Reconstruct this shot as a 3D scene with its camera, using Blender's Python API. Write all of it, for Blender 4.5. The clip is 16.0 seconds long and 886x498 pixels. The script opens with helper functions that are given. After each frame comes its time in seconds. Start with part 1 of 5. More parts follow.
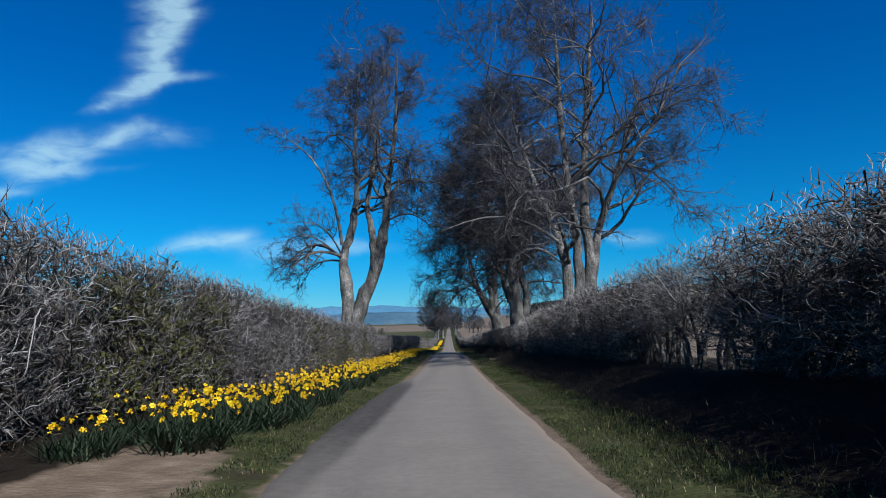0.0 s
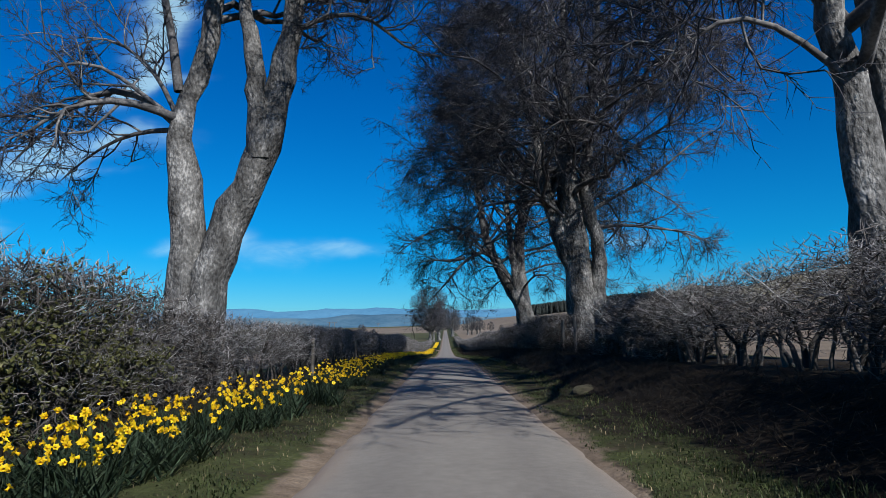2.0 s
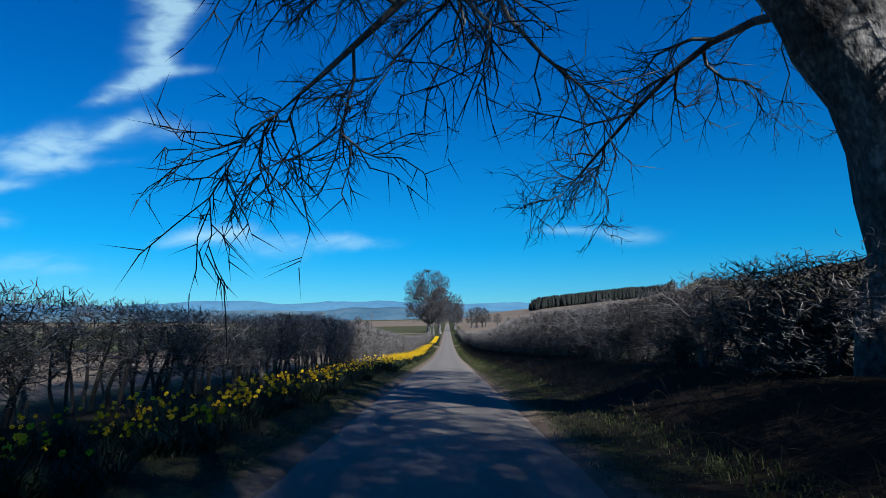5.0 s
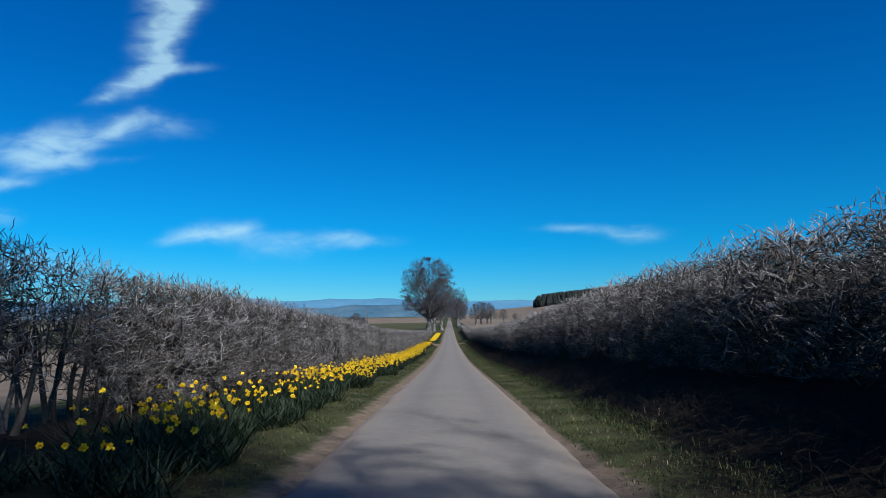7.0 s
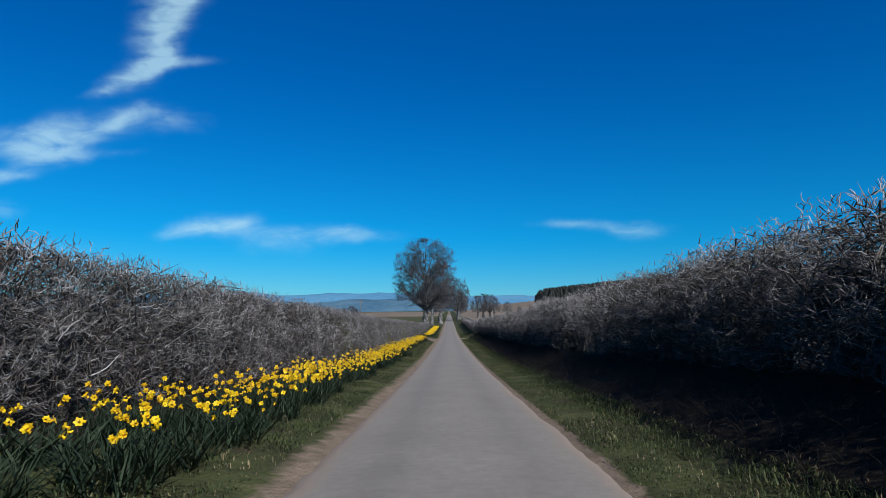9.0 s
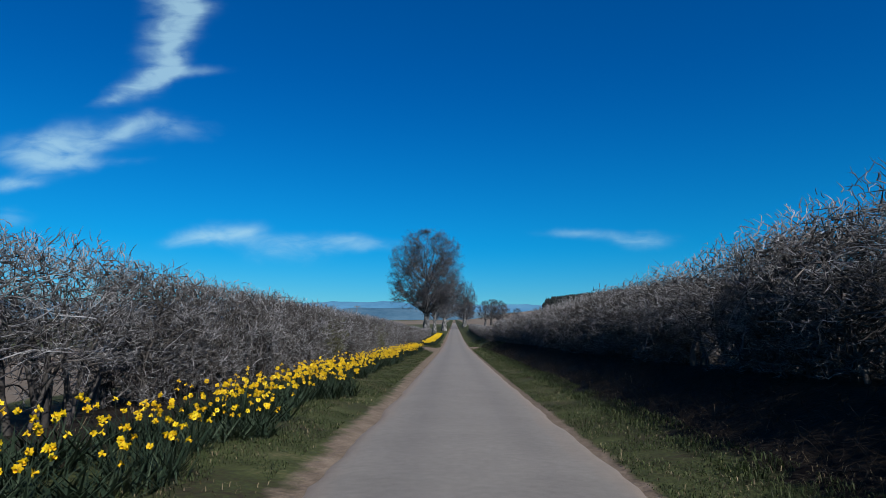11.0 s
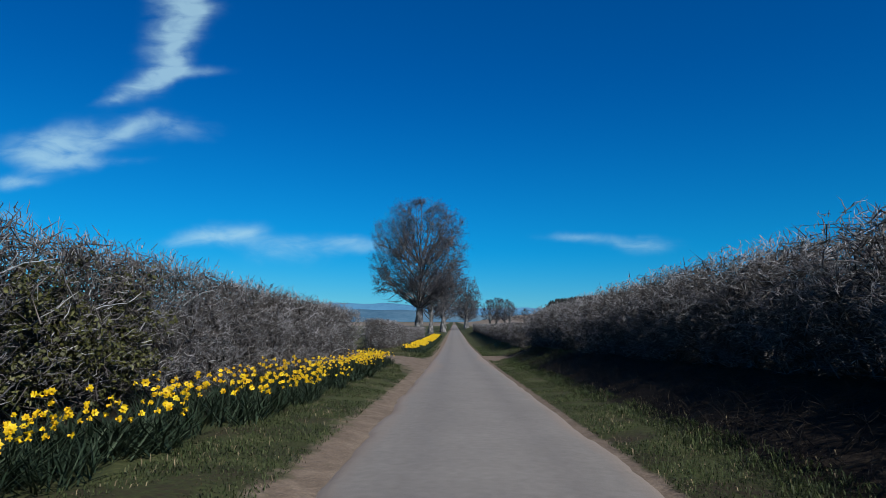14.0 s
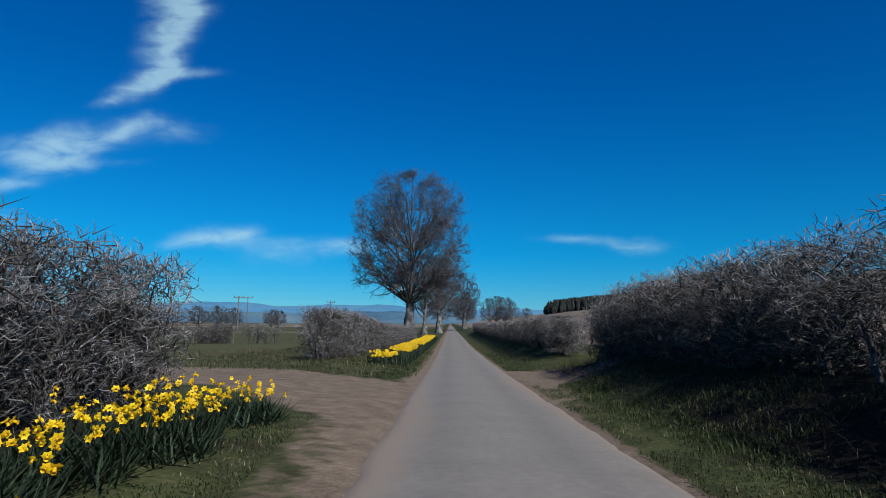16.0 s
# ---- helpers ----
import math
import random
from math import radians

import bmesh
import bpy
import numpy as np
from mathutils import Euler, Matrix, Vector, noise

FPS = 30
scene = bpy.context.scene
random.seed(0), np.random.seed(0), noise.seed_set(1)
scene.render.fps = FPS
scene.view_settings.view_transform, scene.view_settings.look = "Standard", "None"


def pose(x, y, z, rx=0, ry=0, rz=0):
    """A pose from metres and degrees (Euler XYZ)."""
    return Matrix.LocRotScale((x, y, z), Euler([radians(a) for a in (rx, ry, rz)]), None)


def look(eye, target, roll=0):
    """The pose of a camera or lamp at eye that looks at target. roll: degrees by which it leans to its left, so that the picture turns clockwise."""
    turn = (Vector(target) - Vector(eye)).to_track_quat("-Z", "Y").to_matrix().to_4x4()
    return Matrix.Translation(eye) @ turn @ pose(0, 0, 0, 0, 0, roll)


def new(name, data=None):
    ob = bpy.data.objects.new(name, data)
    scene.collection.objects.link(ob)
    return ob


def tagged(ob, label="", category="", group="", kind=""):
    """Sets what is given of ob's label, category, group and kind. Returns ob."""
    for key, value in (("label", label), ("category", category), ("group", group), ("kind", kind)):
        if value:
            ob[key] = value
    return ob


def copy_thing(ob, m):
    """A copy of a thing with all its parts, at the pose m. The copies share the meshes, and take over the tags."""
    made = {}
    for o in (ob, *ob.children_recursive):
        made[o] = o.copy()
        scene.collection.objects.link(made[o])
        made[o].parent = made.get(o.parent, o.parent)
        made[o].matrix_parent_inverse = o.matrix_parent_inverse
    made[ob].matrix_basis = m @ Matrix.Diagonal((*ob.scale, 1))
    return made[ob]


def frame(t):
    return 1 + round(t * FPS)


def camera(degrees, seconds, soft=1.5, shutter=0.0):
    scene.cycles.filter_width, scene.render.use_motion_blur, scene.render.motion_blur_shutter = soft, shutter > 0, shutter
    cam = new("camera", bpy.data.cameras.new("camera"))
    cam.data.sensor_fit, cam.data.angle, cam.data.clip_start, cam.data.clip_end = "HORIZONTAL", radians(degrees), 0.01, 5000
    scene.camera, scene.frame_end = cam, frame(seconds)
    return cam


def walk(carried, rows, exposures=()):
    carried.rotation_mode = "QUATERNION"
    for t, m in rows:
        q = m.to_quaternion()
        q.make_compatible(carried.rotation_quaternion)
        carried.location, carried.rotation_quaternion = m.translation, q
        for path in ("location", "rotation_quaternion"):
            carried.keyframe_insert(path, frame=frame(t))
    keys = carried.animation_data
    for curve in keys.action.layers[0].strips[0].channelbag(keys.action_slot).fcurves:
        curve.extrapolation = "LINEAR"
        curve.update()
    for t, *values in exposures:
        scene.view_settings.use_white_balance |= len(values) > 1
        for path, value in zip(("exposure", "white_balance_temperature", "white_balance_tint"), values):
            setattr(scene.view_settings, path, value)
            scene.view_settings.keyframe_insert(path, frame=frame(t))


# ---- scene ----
# ---------------------------------------------------------------- lie of the land and the drive
ROAD_HALF = 1.36
PROFILE = ((-300, 0.4), (-41, 0.11), (-5, 0.0), (30, -0.11), (65, 0.15), (101, -0.2), (137, -0.55), (172, -0.33),
           (208, 0.15), (243, 1.0), (270, 1.9), (350, 4.5), (600, 13), (1000, 27), (2000, 62), (6000, 150))
PROFILE_Y = np.array([a for a, b in PROFILE], float)
PROFILE_Z = np.array([b for a, b in PROFILE], float)


def road_z(y):
    """Height of the lane's centre line along its length."""
    y = np.asarray(y, float)
    slope = np.gradient(PROFILE_Z, PROFILE_Y)
    i = np.clip(np.searchsorted(PROFILE_Y, y) - 1, 0, len(PROFILE_Y) - 2)
    w = PROFILE_Y[i + 1] - PROFILE_Y[i]
    u = np.clip((y - PROFILE_Y[i]) / w, 0, 1)
    return ((2 * u**3 - 3 * u**2 + 1) * PROFILE_Z[i] + (u**3 - 2 * u**2 + u) * w * slope[i]
            + (3 * u**2 - 2 * u**3) * PROFILE_Z[i + 1] + (u**3 - u**2) * w * slope[i + 1])


EYE = 1.2
ROWS = (
    (0, 0.013, -0.0, 98.18, 0.66, 0.52),
    (0.5, -0.05, 6.8, 98.27, 1.07, 0.48),
    (1, -0.1, 13.58, 98.41, 1.01, 0.19),
    (1.5, -0.129, 20.32, 98.23, 0.64, 0.21),
    (2, -0.128, 26.98, 98.4, 0.58, 0.21),
    (2.5, -0.119, 33.48, 98.14, -0.39, 0.22),
    (3, -0.088, 39.92, 98.41, -0.04, 0.31),
    (3.5, -0.011, 46.24, 98.19, 0.78, 0.35),
    (4, 0.068, 52.44, 97.81, 0.76, 0.35),
    (4.5, 0.129, 58.48, 97.88, 0.24, 0.32),
    (7, -0.006, 88.56, 97.67, 0.14, 0.58),
    (7.5, -0.025, 94.49, 97.55, 0.03, 0.61),
    (8, -0.044, 100.31, 97.21, -0.1, 0.46),
    (10.5, -0.168, 128.88, 97.63, -0.43, 0.82),
    (11.0, -0.193, 134.43, 98.03, -0.46, 0.94),
    (11.5, -0.211, 139.81, 98.28, -0.14, 0.93),
    (12.0, -0.222, 145.0, 98.35, -0.14, 0.9),
    (12.5, -0.24, 149.98, 98.11, -0.28, 0.87),
    (13.0, -0.278, 154.76, 98.2, -0.65, 0.82),
    (13.5, -0.317, 159.35, 98.28, -0.83, 0.84),
    (14.0, -0.348, 163.8, 98.26, -1.03, 0.93),
    (14.5, -0.373, 168.19, 98.32, -1.17, 0.6),
    (15.0, -0.415, 172.56, 98.31, -0.98, 0.49),
    (15.5, -0.486, 176.94, 98.4, -1.19, 0.51),
    (16.0, -0.583, 181.32, 98.41, -0.93, 0.59),
)
cam = camera(68.0, 16.0, soft=0.5)
walk(cam, [(t, pose(x, y, EYE + float(road_z(y)), rx, ry, rz)) for t, x, y, rx, ry, rz in ROWS],
     exposures=((0.0, 0.9), (2.0, 0.93), (3.0, 0.96), (4.5, 1.03), (7.0, 0.95), (8.0, 0.9), (10.5, 0.77), (16.0, 0.72)))

# ---------------------------------------------------------------- sky, clouds and sun
SUN_FROM = Vector((0.64, -1.08, 1.0)).normalized()


def build_sky():
    world = bpy.data.worlds.new("sky")
    scene.world = world
    world.use_nodes = True
    nt = world.node_tree
    nt.nodes.clear()
    N, L = nt.nodes.new, nt.links.new

    def math_node(op, a, b=None, c=None, clamp=False):
        n = N("ShaderNodeMath")
        n.operation, n.use_clamp = op, clamp
        for i, v in enumerate((a, b, c)):
            if v is None:
                continue
            if isinstance(v, (int, float)):
                n.inputs[i].default_value = v
            else:
                L(v, n.inputs[i])
        return n.outputs[0]

    sky = N("ShaderNodeTexSky")
    sky.sky_type = "NISHITA"
    sky.sun_disc = False
    sky.sun_elevation = math.asin(SUN_FROM.z)
    sky.sun_rotation = math.atan2(SUN_FROM.x, SUN_FROM.y)
    sky.air_density, sky.dust_density, sky.ozone_density, sky.altitude = 1.0, 0.3, 3.0, 200
    rich = N("ShaderNodeHueSaturation")
    rich.inputs["Saturation"].default_value = 1.32
    rich.inputs["Hue"].default_value = 0.492
    rich.inputs["Value"].default_value = 1.0
    L(sky.outputs[0], rich.inputs["Color"])
    deep = N("ShaderNodeMix")
    deep.data_type, deep.blend_type = "RGBA", "MULTIPLY"
    deep.inputs["Factor"].default_value = 1.0
    L(rich.outputs[0], deep.inputs["A"])
    low = N("ShaderNodeValToRGB")
    low.color_ramp.interpolation = "EASE"
    low.color_ramp.elements[0].position, low.color_ramp.elements[0].color = 0.0, (0.36, 0.70, 0.92, 1)
    low.color_ramp.elements[1].position, low.color_ramp.elements[1].color = 0.42, (0.0, 0.585, 1.03, 1)
    part_way = low.color_ramp.elements.new(0.15)
    part_way.color = (0.03, 0.70, 1.06, 1)
    coord = N("ShaderNodeTexCoord")
    sep = N("ShaderNodeSeparateXYZ")
    L(coord.outputs["Generated"], sep.inputs[0])
    L(sep.outputs[2], low.inputs[0])
    L(low.outputs[0], deep.inputs["B"])
    ahead = math_node("MAXIMUM", sep.outputs[1], 0.05)
    u = math_node("DIVIDE", sep.outputs[0], ahead)
    v = math_node("DIVIDE", sep.outputs[2], ahead)
    plane = N("ShaderNodeCombineXYZ")
    L(u, plane.inputs[0]), L(v, plane.inputs[1])
    stretch = N("ShaderNodeMapping")
    stretch.inputs["Scale"].default_value = (1.0, 2.6, 1.0)
    stretch.inputs["Rotation"].default_value = (0, 0, -0.22)
    L(plane.outputs[0], stretch.inputs[0])
    wisp = N("ShaderNodeTexNoise")
    wisp.inputs["Scale"].default_value, wisp.inputs["Detail"].default_value = 13.0, 7.0
    wisp.inputs["Roughness"].default_value, wisp.inputs["Distortion"].default_value = 0.55, 0.5
    L(stretch.outputs[0], wisp.inputs["Vector"])
    warp = N("ShaderNodeTexNoise")
    warp.inputs["Scale"].default_value, warp.inputs["Detail"].default_value = 16.0, 4.0
    L(plane.outputs[0], warp.inputs["Vector"])
    wsep = N("ShaderNodeSeparateColor")
    L(warp.outputs["Color"], wsep.inputs[0])
    u2 = math_node("MULTIPLY_ADD", math_node("SUBTRACT", wsep.outputs[0], 0.5), 0.045, u)
    v2 = math_node("MULTIPLY_ADD", math_node("SUBTRACT", wsep.outputs[1], 0.5), 0.022, v)
    total = None
    # cirrus: centre, half length, half width, tilt (degrees), weight
    plume = ((-0.438, 0.610, 0.065, 0.0430, 70, 0.80), (-0.455, 0.537, 0.065, 0.0361, 78, 0.75), (-0.431, 0.527, 0.043, 0.0172, 70, 0.55), (-0.458, 0.469, 0.043, 0.0189, 80, 0.85), (-0.485, 0.450, 0.039, 0.0327, 60, 0.35), (-0.417, 0.426, 0.041, 0.0077, 3, 0.60), (-0.465, 0.424, 0.029, 0.0129, 30, 0.70), (-0.511, 0.400, 0.040, 0.0129, 22, 0.95), (-0.557, 0.381, 0.028, 0.0052, 10, 0.55))
    bank = ((-0.648, 0.301, 0.043, 0.0224, 20, 0.80), (-0.586, 0.312, 0.060, 0.0232, 12, 0.95), (-0.518, 0.338, 0.026, 0.0095, 28, 0.80), (-0.478, 0.338, 0.043, 0.0155, 0, 0.42), (-0.433, 0.329, 0.047, 0.0155, -4, 0.40), (-0.623, 0.273, 0.052, 0.0120, 2, 0.70), (-0.530, 0.278, 0.047, 0.0060, 5, 0.35), (-0.711, 0.297, 0.043, 0.0189, 8, 0.45), (-0.692, 0.240, 0.040, 0.0103, 8, 1.00), (-0.696, 0.186, 0.036, 0.0120, 4, 0.50))
    low = ((-0.373, 0.162, 0.053, 0.0129, 7, 1.05), (-0.325, 0.172, 0.033, 0.0095, 2, 0.50), (-0.433, 0.148, 0.029, 0.0069, 6, 0.50), (-0.250, 0.150, 0.082, 0.0112, 0, 0.60), (-0.258, 0.132, 0.065, 0.0146, 0, 0.42), (-0.161, 0.159, 0.031, 0.0069, 2, 0.60), (-0.119, 0.148, 0.052, 0.0077, 3, 0.60), (-0.642, 0.115, 0.112, 0.0172, 0, 0.62), (0.242, 0.163, 0.086, 0.0077, -3, 0.62), (0.290, 0.154, 0.047, 0.0095, 0, 0.42), (0.169, 0.165, 0.036, 0.0043, 0, 0.35))
    for cu, cv, a, b, tilt, weight in plume + bank + low:
        a, b = a * (1.2 if cv > 0.2 else 1.05), b * (1.28 if cv > 0.2 else 1.3)
        c, s = math.cos(radians(tilt)), math.sin(radians(tilt))
        du, dv = math_node("SUBTRACT", u2, cu), math_node("SUBTRACT", v2, cv)
        p = math_node("ADD", math_node("MULTIPLY", du, c / a), math_node("MULTIPLY", dv, s / a))
        q = math_node("ADD", math_node("MULTIPLY", du, -s / b), math_node("MULTIPLY", dv, c / b))
        r2 = math_node("ADD", math_node("MULTIPLY", p, p), math_node("MULTIPLY", q, q))
        blob = math_node("MULTIPLY", math_node("EXPONENT", math_node("MULTIPLY", r2, -1.0)), weight)
        total = blob if total is None else math_node("ADD", total, blob)
    ragged = N("ShaderNodeMapRange")
    ragged.inputs["From Min"].default_value, ragged.inputs["From Max"].default_value = 0.3, 0.7
    ragged.inputs["To Min"].default_value, ragged.inputs["To Max"].default_value = 0.45, 1.35
    L(wisp.outputs["Fac"], ragged.inputs["Value"])
    thick = N("ShaderNodeMapRange")
    thick.interpolation_type = "SMOOTHSTEP"
    thick.inputs["From Min"].default_value, thick.inputs["From Max"].default_value = 0.05, 1.5
    L(math_node("MULTIPLY", total, ragged.outputs[0]), thick.inputs["Value"])
    veil = math_node("MULTIPLY", thick.outputs[0], 0.62)
    veil = math_node("MULTIPLY", veil, math_node("GREATER_THAN", sep.outputs[1], 0.1))
    mix = N("ShaderNodeMix")
    mix.data_type = "RGBA"
    L(veil, mix.inputs["Factor"])
    L(deep.outputs["Result"], mix.inputs["A"])
    mix.inputs["B"].default_value = (5.2, 8.2, 9.4, 1)
    back = N("ShaderNodeBackground")
    back.inputs["Strength"].default_value = 0.055
    L(mix.outputs["Result"], back.inputs[0])
    out = N("ShaderNodeOutputWorld")
    L(back.outputs[0], out.inputs[0])


build_sky()
sun = new("sun", bpy.data.lights.new("sun", "SUN"))
sun.data.energy, sun.data.angle, sun.data.color = 5.0, radians(0.55), (1.0, 0.95, 0.89)
sun.matrix_world = look(SUN_FROM * 200, (0, 0, 0))


# ---------------------------------------------------------------- materials
def material(name, stops, scale=4.0, detail=6.0, rough=0.85, bump=0.4, bump_scale=None, bump_dist=0.01, fine=0.35, per_object=0.0,
             per_island=0.0, stretch=(1, 1, 1), specular=0.25, translucent=0.0):
    """A noise-driven surface: broad variation through a colour ramp, fine grain over it, and relief from a finer noise."""
    mat = bpy.data.materials.new(name)
    mat.use_nodes = True
    nt = mat.node_tree
    nt.nodes.clear()
    N, L = nt.nodes.new, nt.links.new
    out, bsdf = N("ShaderNodeOutputMaterial"), N("ShaderNodeBsdfPrincipled")
    L(bsdf.outputs[0], out.inputs[0])
    bsdf.inputs["Roughness"].default_value = rough
    bsdf.inputs["Specular IOR Level"].default_value = specular
    geo, mapping = N("ShaderNodeTexCoord"), N("ShaderNodeMapping")
    mapping.inputs["Scale"].default_value = stretch
    L(geo.outputs["Object"], mapping.inputs[0])
    broad, grain = N("ShaderNodeTexNoise"), N("ShaderNodeTexNoise")
    broad.inputs["Scale"].default_value, broad.inputs["Detail"].default_value = scale, detail
    grain.inputs["Scale"].default_value, grain.inputs["Detail"].default_value = scale * 9, 4
    L(mapping.outputs[0], broad.inputs["Vector"]), L(mapping.outputs[0], grain.inputs["Vector"])
    value = N("ShaderNodeMix")
    value.inputs["Factor"].default_value = fine
    L(broad.outputs["Fac"], value.inputs[2]), L(grain.outputs["Fac"], value.inputs[3])
    fac = value.outputs[0]
    for amount, node, socket in ((per_object, "ShaderNodeObjectInfo", "Random"), (per_island, "ShaderNodeNewGeometry", "Random Per Island")):
        if amount:
            info, add = N(node), N("ShaderNodeMath")
            add.operation = "MULTIPLY_ADD"
            add.inputs[1].default_value = amount
            L(info.outputs[socket], add.inputs[0])
            L(fac, add.inputs[2])
            shift = N("ShaderNodeMath")
            shift.operation = "SUBTRACT"
            shift.inputs[1].default_value = amount / 2
            L(add.outputs[0], shift.inputs[0])
            fac = shift.outputs[0]
    ramp = N("ShaderNodeValToRGB")
    els = ramp.color_ramp.elements
    while len(els) < len(stops):
        els.new(0.5)
    for el, (pos, col) in zip(els, stops):
        el.position, el.color = pos, (*col, 1)
    L(fac, ramp.inputs[0])
    L(ramp.outputs[0], bsdf.inputs["Base Color"])
    if bump:
        b, h = N("ShaderNodeBump"), N("ShaderNodeTexNoise")
        h.inputs["Scale"].default_value, h.inputs["Detail"].default_value = bump_scale or scale * 5, 5
        L(mapping.outputs[0], h.inputs["Vector"])
        b.inputs["Strength"].default_value, b.inputs["Distance"].default_value = bump, bump_dist
        L(h.outputs["Fac"], b.inputs["Height"])
        L(b.outputs[0], bsdf.inputs["Normal"])
    if translucent:
        bsdf.inputs["Subsurface Weight"].default_value = 0.0
        tr, mx = N("ShaderNodeBsdfTranslucent"), N("ShaderNodeMixShader")
        L(ramp.outputs[0], tr.inputs[0])
        mx.inputs[0].default_value = translucent
        L(bsdf.outputs[0], mx.inputs[1]), L(tr.outputs[0], mx.inputs[2])
        L(mx.outputs[0], out.inputs[0])
    return mat


M_BARK = material("grey_bark", ((0.36, (0.0145, 0.0145, 0.015)), (0.46, (0.048, 0.049, 0.05)), (0.55, (0.092, 0.094, 0.096)), (0.64, (0.215, 0.218, 0.22))), scale=2.0, rough=0.9,
                  bump=1.0, bump_scale=11, bump_dist=0.10, stretch=(1, 1, 0.55), fine=0.4)
M_BRANCH = material("branch_bark", ((0.3, (0.0135, 0.014, 0.0155)), (0.52, (0.054, 0.055, 0.059)), (0.74, (0.19, 0.19, 0.195))), scale=2.0, rough=0.9, bump=0.5,
                    bump_scale=20, per_island=0.2)
M_TWIG = material("tree_twig", ((0.2, (0.0095, 0.0105, 0.0145)), (0.6, (0.026, 0.028, 0.037)), (0.88, (0.088, 0.091, 0.106))), scale=0.6, rough=0.8, bump=0, per_island=0.5)
M_STEM = material("hedge_stem", ((0.2, (0.014, 0.013, 0.0125)), (0.6, (0.054, 0.05, 0.048)), (0.88, (0.17, 0.16, 0.153))), scale=3.0, rough=0.9, bump=0.4,
                  bump_scale=30, per_island=0.4)
M_HEDGE = material("hedge_twig", ((0.2, (0.02, 0.02, 0.022)), (0.52, (0.078, 0.079, 0.086)), (0.84, (0.25, 0.252, 0.264))), scale=1.2, rough=0.8, bump=0, per_island=0.6)
M_BUD = material("hedge_bud_leaf", ((0.2, (0.018, 0.021, 0.0065)), (0.6, (0.042, 0.046, 0.0125)), (0.9, (0.08, 0.08, 0.026))), scale=2, rough=0.6, bump=0, per_island=0.5)


def zone_material():
    """The land: grass, bare earth and tilled fields, blended by the painted plan of what grows where."""
    mat = bpy.data.materials.new("land")
    mat.use_nodes = True
    nt = mat.node_tree
    N, L = nt.nodes.new, nt.links.new
    bsdf = nt.nodes["Principled BSDF"]
    bsdf.inputs["Roughness"].default_value = 0.95
    bsdf.inputs["Specular IOR Level"].default_value = 0.1
    zone, sep, tc = N("ShaderNodeAttribute"), N("ShaderNodeSeparateColor"), N("ShaderNodeTexCoord")
    zone.attribute_name = "zone"
    L(zone.outputs["Color"], sep.inputs[0])

    def noise_ramp(scale, stops, detail=6, stretch=(1, 1, 1), fine=0.4):
        mp, a, b, mx, r = N("ShaderNodeMapping"), N("ShaderNodeTexNoise"), N("ShaderNodeTexNoise"), N("ShaderNodeMix"), N("ShaderNodeValToRGB")
        mp.inputs["Scale"].default_value = stretch
        L(tc.outputs["Object"], mp.inputs[0])
        a.inputs["Scale"].default_value, a.inputs["Detail"].default_value = scale, detail
        b.inputs["Scale"].default_value, b.inputs["Detail"].default_value = scale * 14, 4
        L(mp.outputs[0], a.inputs["Vector"]), L(mp.outputs[0], b.inputs["Vector"])
        mx.inputs["Factor"].default_value = fine
        L(a.outputs["Fac"], mx.inputs[2]), L(b.outputs["Fac"], mx.inputs[3])
        while len(r.color_ramp.elements) < len(stops):
            r.color_ramp.elements.new(0.5)
        for el, (pos, col) in zip(r.color_ramp.elements, stops):
            el.position, el.color = pos, (*col, 1)
        L(mx.outputs[0], r.inputs[0])
        return r.outputs[0], a.outputs["Fac"]

    grass, _ = noise_ramp(1.3, ((0.34, (0.02, 0.016, 0.011)), (0.46, (0.022, 0.026, 0.011)), (0.58, (0.032, 0.04, 0.015)), (0.74, (0.076, 0.068, 0.038))))
    dirt, _ = noise_ramp(3.2, ((0.3, (0.056, 0.044, 0.034)), (0.55, (0.108, 0.086, 0.067)), (0.75, (0.165, 0.136, 0.108))))
    field, _ = noise_ramp(0.05, ((0.3, (0.072, 0.06, 0.049)), (0.5, (0.1, 0.083, 0.067)), (0.7, (0.14, 0.118, 0.094))), stretch=(1, 0.4, 1))
    green, _ = noise_ramp(0.04, ((0.3, (0.027, 0.03, 0.0144)), (0.7, (0.048, 0.0528, 0.024))))
    edge = N("ShaderNodeTexNoise")
    edge.inputs["Scale"].default_value, edge.inputs["Detail"].default_value = 3.0, 5
    L(tc.outputs["Object"], edge.inputs["Vector"])
    col = grass
    for socket, paint in ((sep.outputs[1], field), (sep.outputs[2], green), (sep.outputs[0], dirt)):
        add, rng, mx = N("ShaderNodeMath"), N("ShaderNodeMapRange"), N("ShaderNodeMix")
        add.operation = "ADD"
        L(socket, add.inputs[0]), L(edge.outputs["Fac"], add.inputs[1])
        rng.inputs["From Min"].default_value, rng.inputs["From Max"].default_value = 0.85, 1.15
        L(add.outputs[0], rng.inputs["Value"])
        mx.data_type = "RGBA"
        L(rng.outputs[0], mx.inputs["Factor"]), L(col, mx.inputs["A"]), L(paint, mx.inputs["B"])
        col = mx.outputs["Result"]
    # leaf litter below the hedges, near black: the bank's shade is in its colour
    shaded_duff, _ = noise_ramp(3.0, ((0.3, (0.004, 0.003, 0.0024)), (0.55, (0.009, 0.007, 0.005)), (0.75, (0.02, 0.017, 0.011))))
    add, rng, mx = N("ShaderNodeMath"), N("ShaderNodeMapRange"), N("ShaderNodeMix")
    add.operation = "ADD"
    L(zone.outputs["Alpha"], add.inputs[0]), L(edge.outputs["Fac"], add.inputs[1])
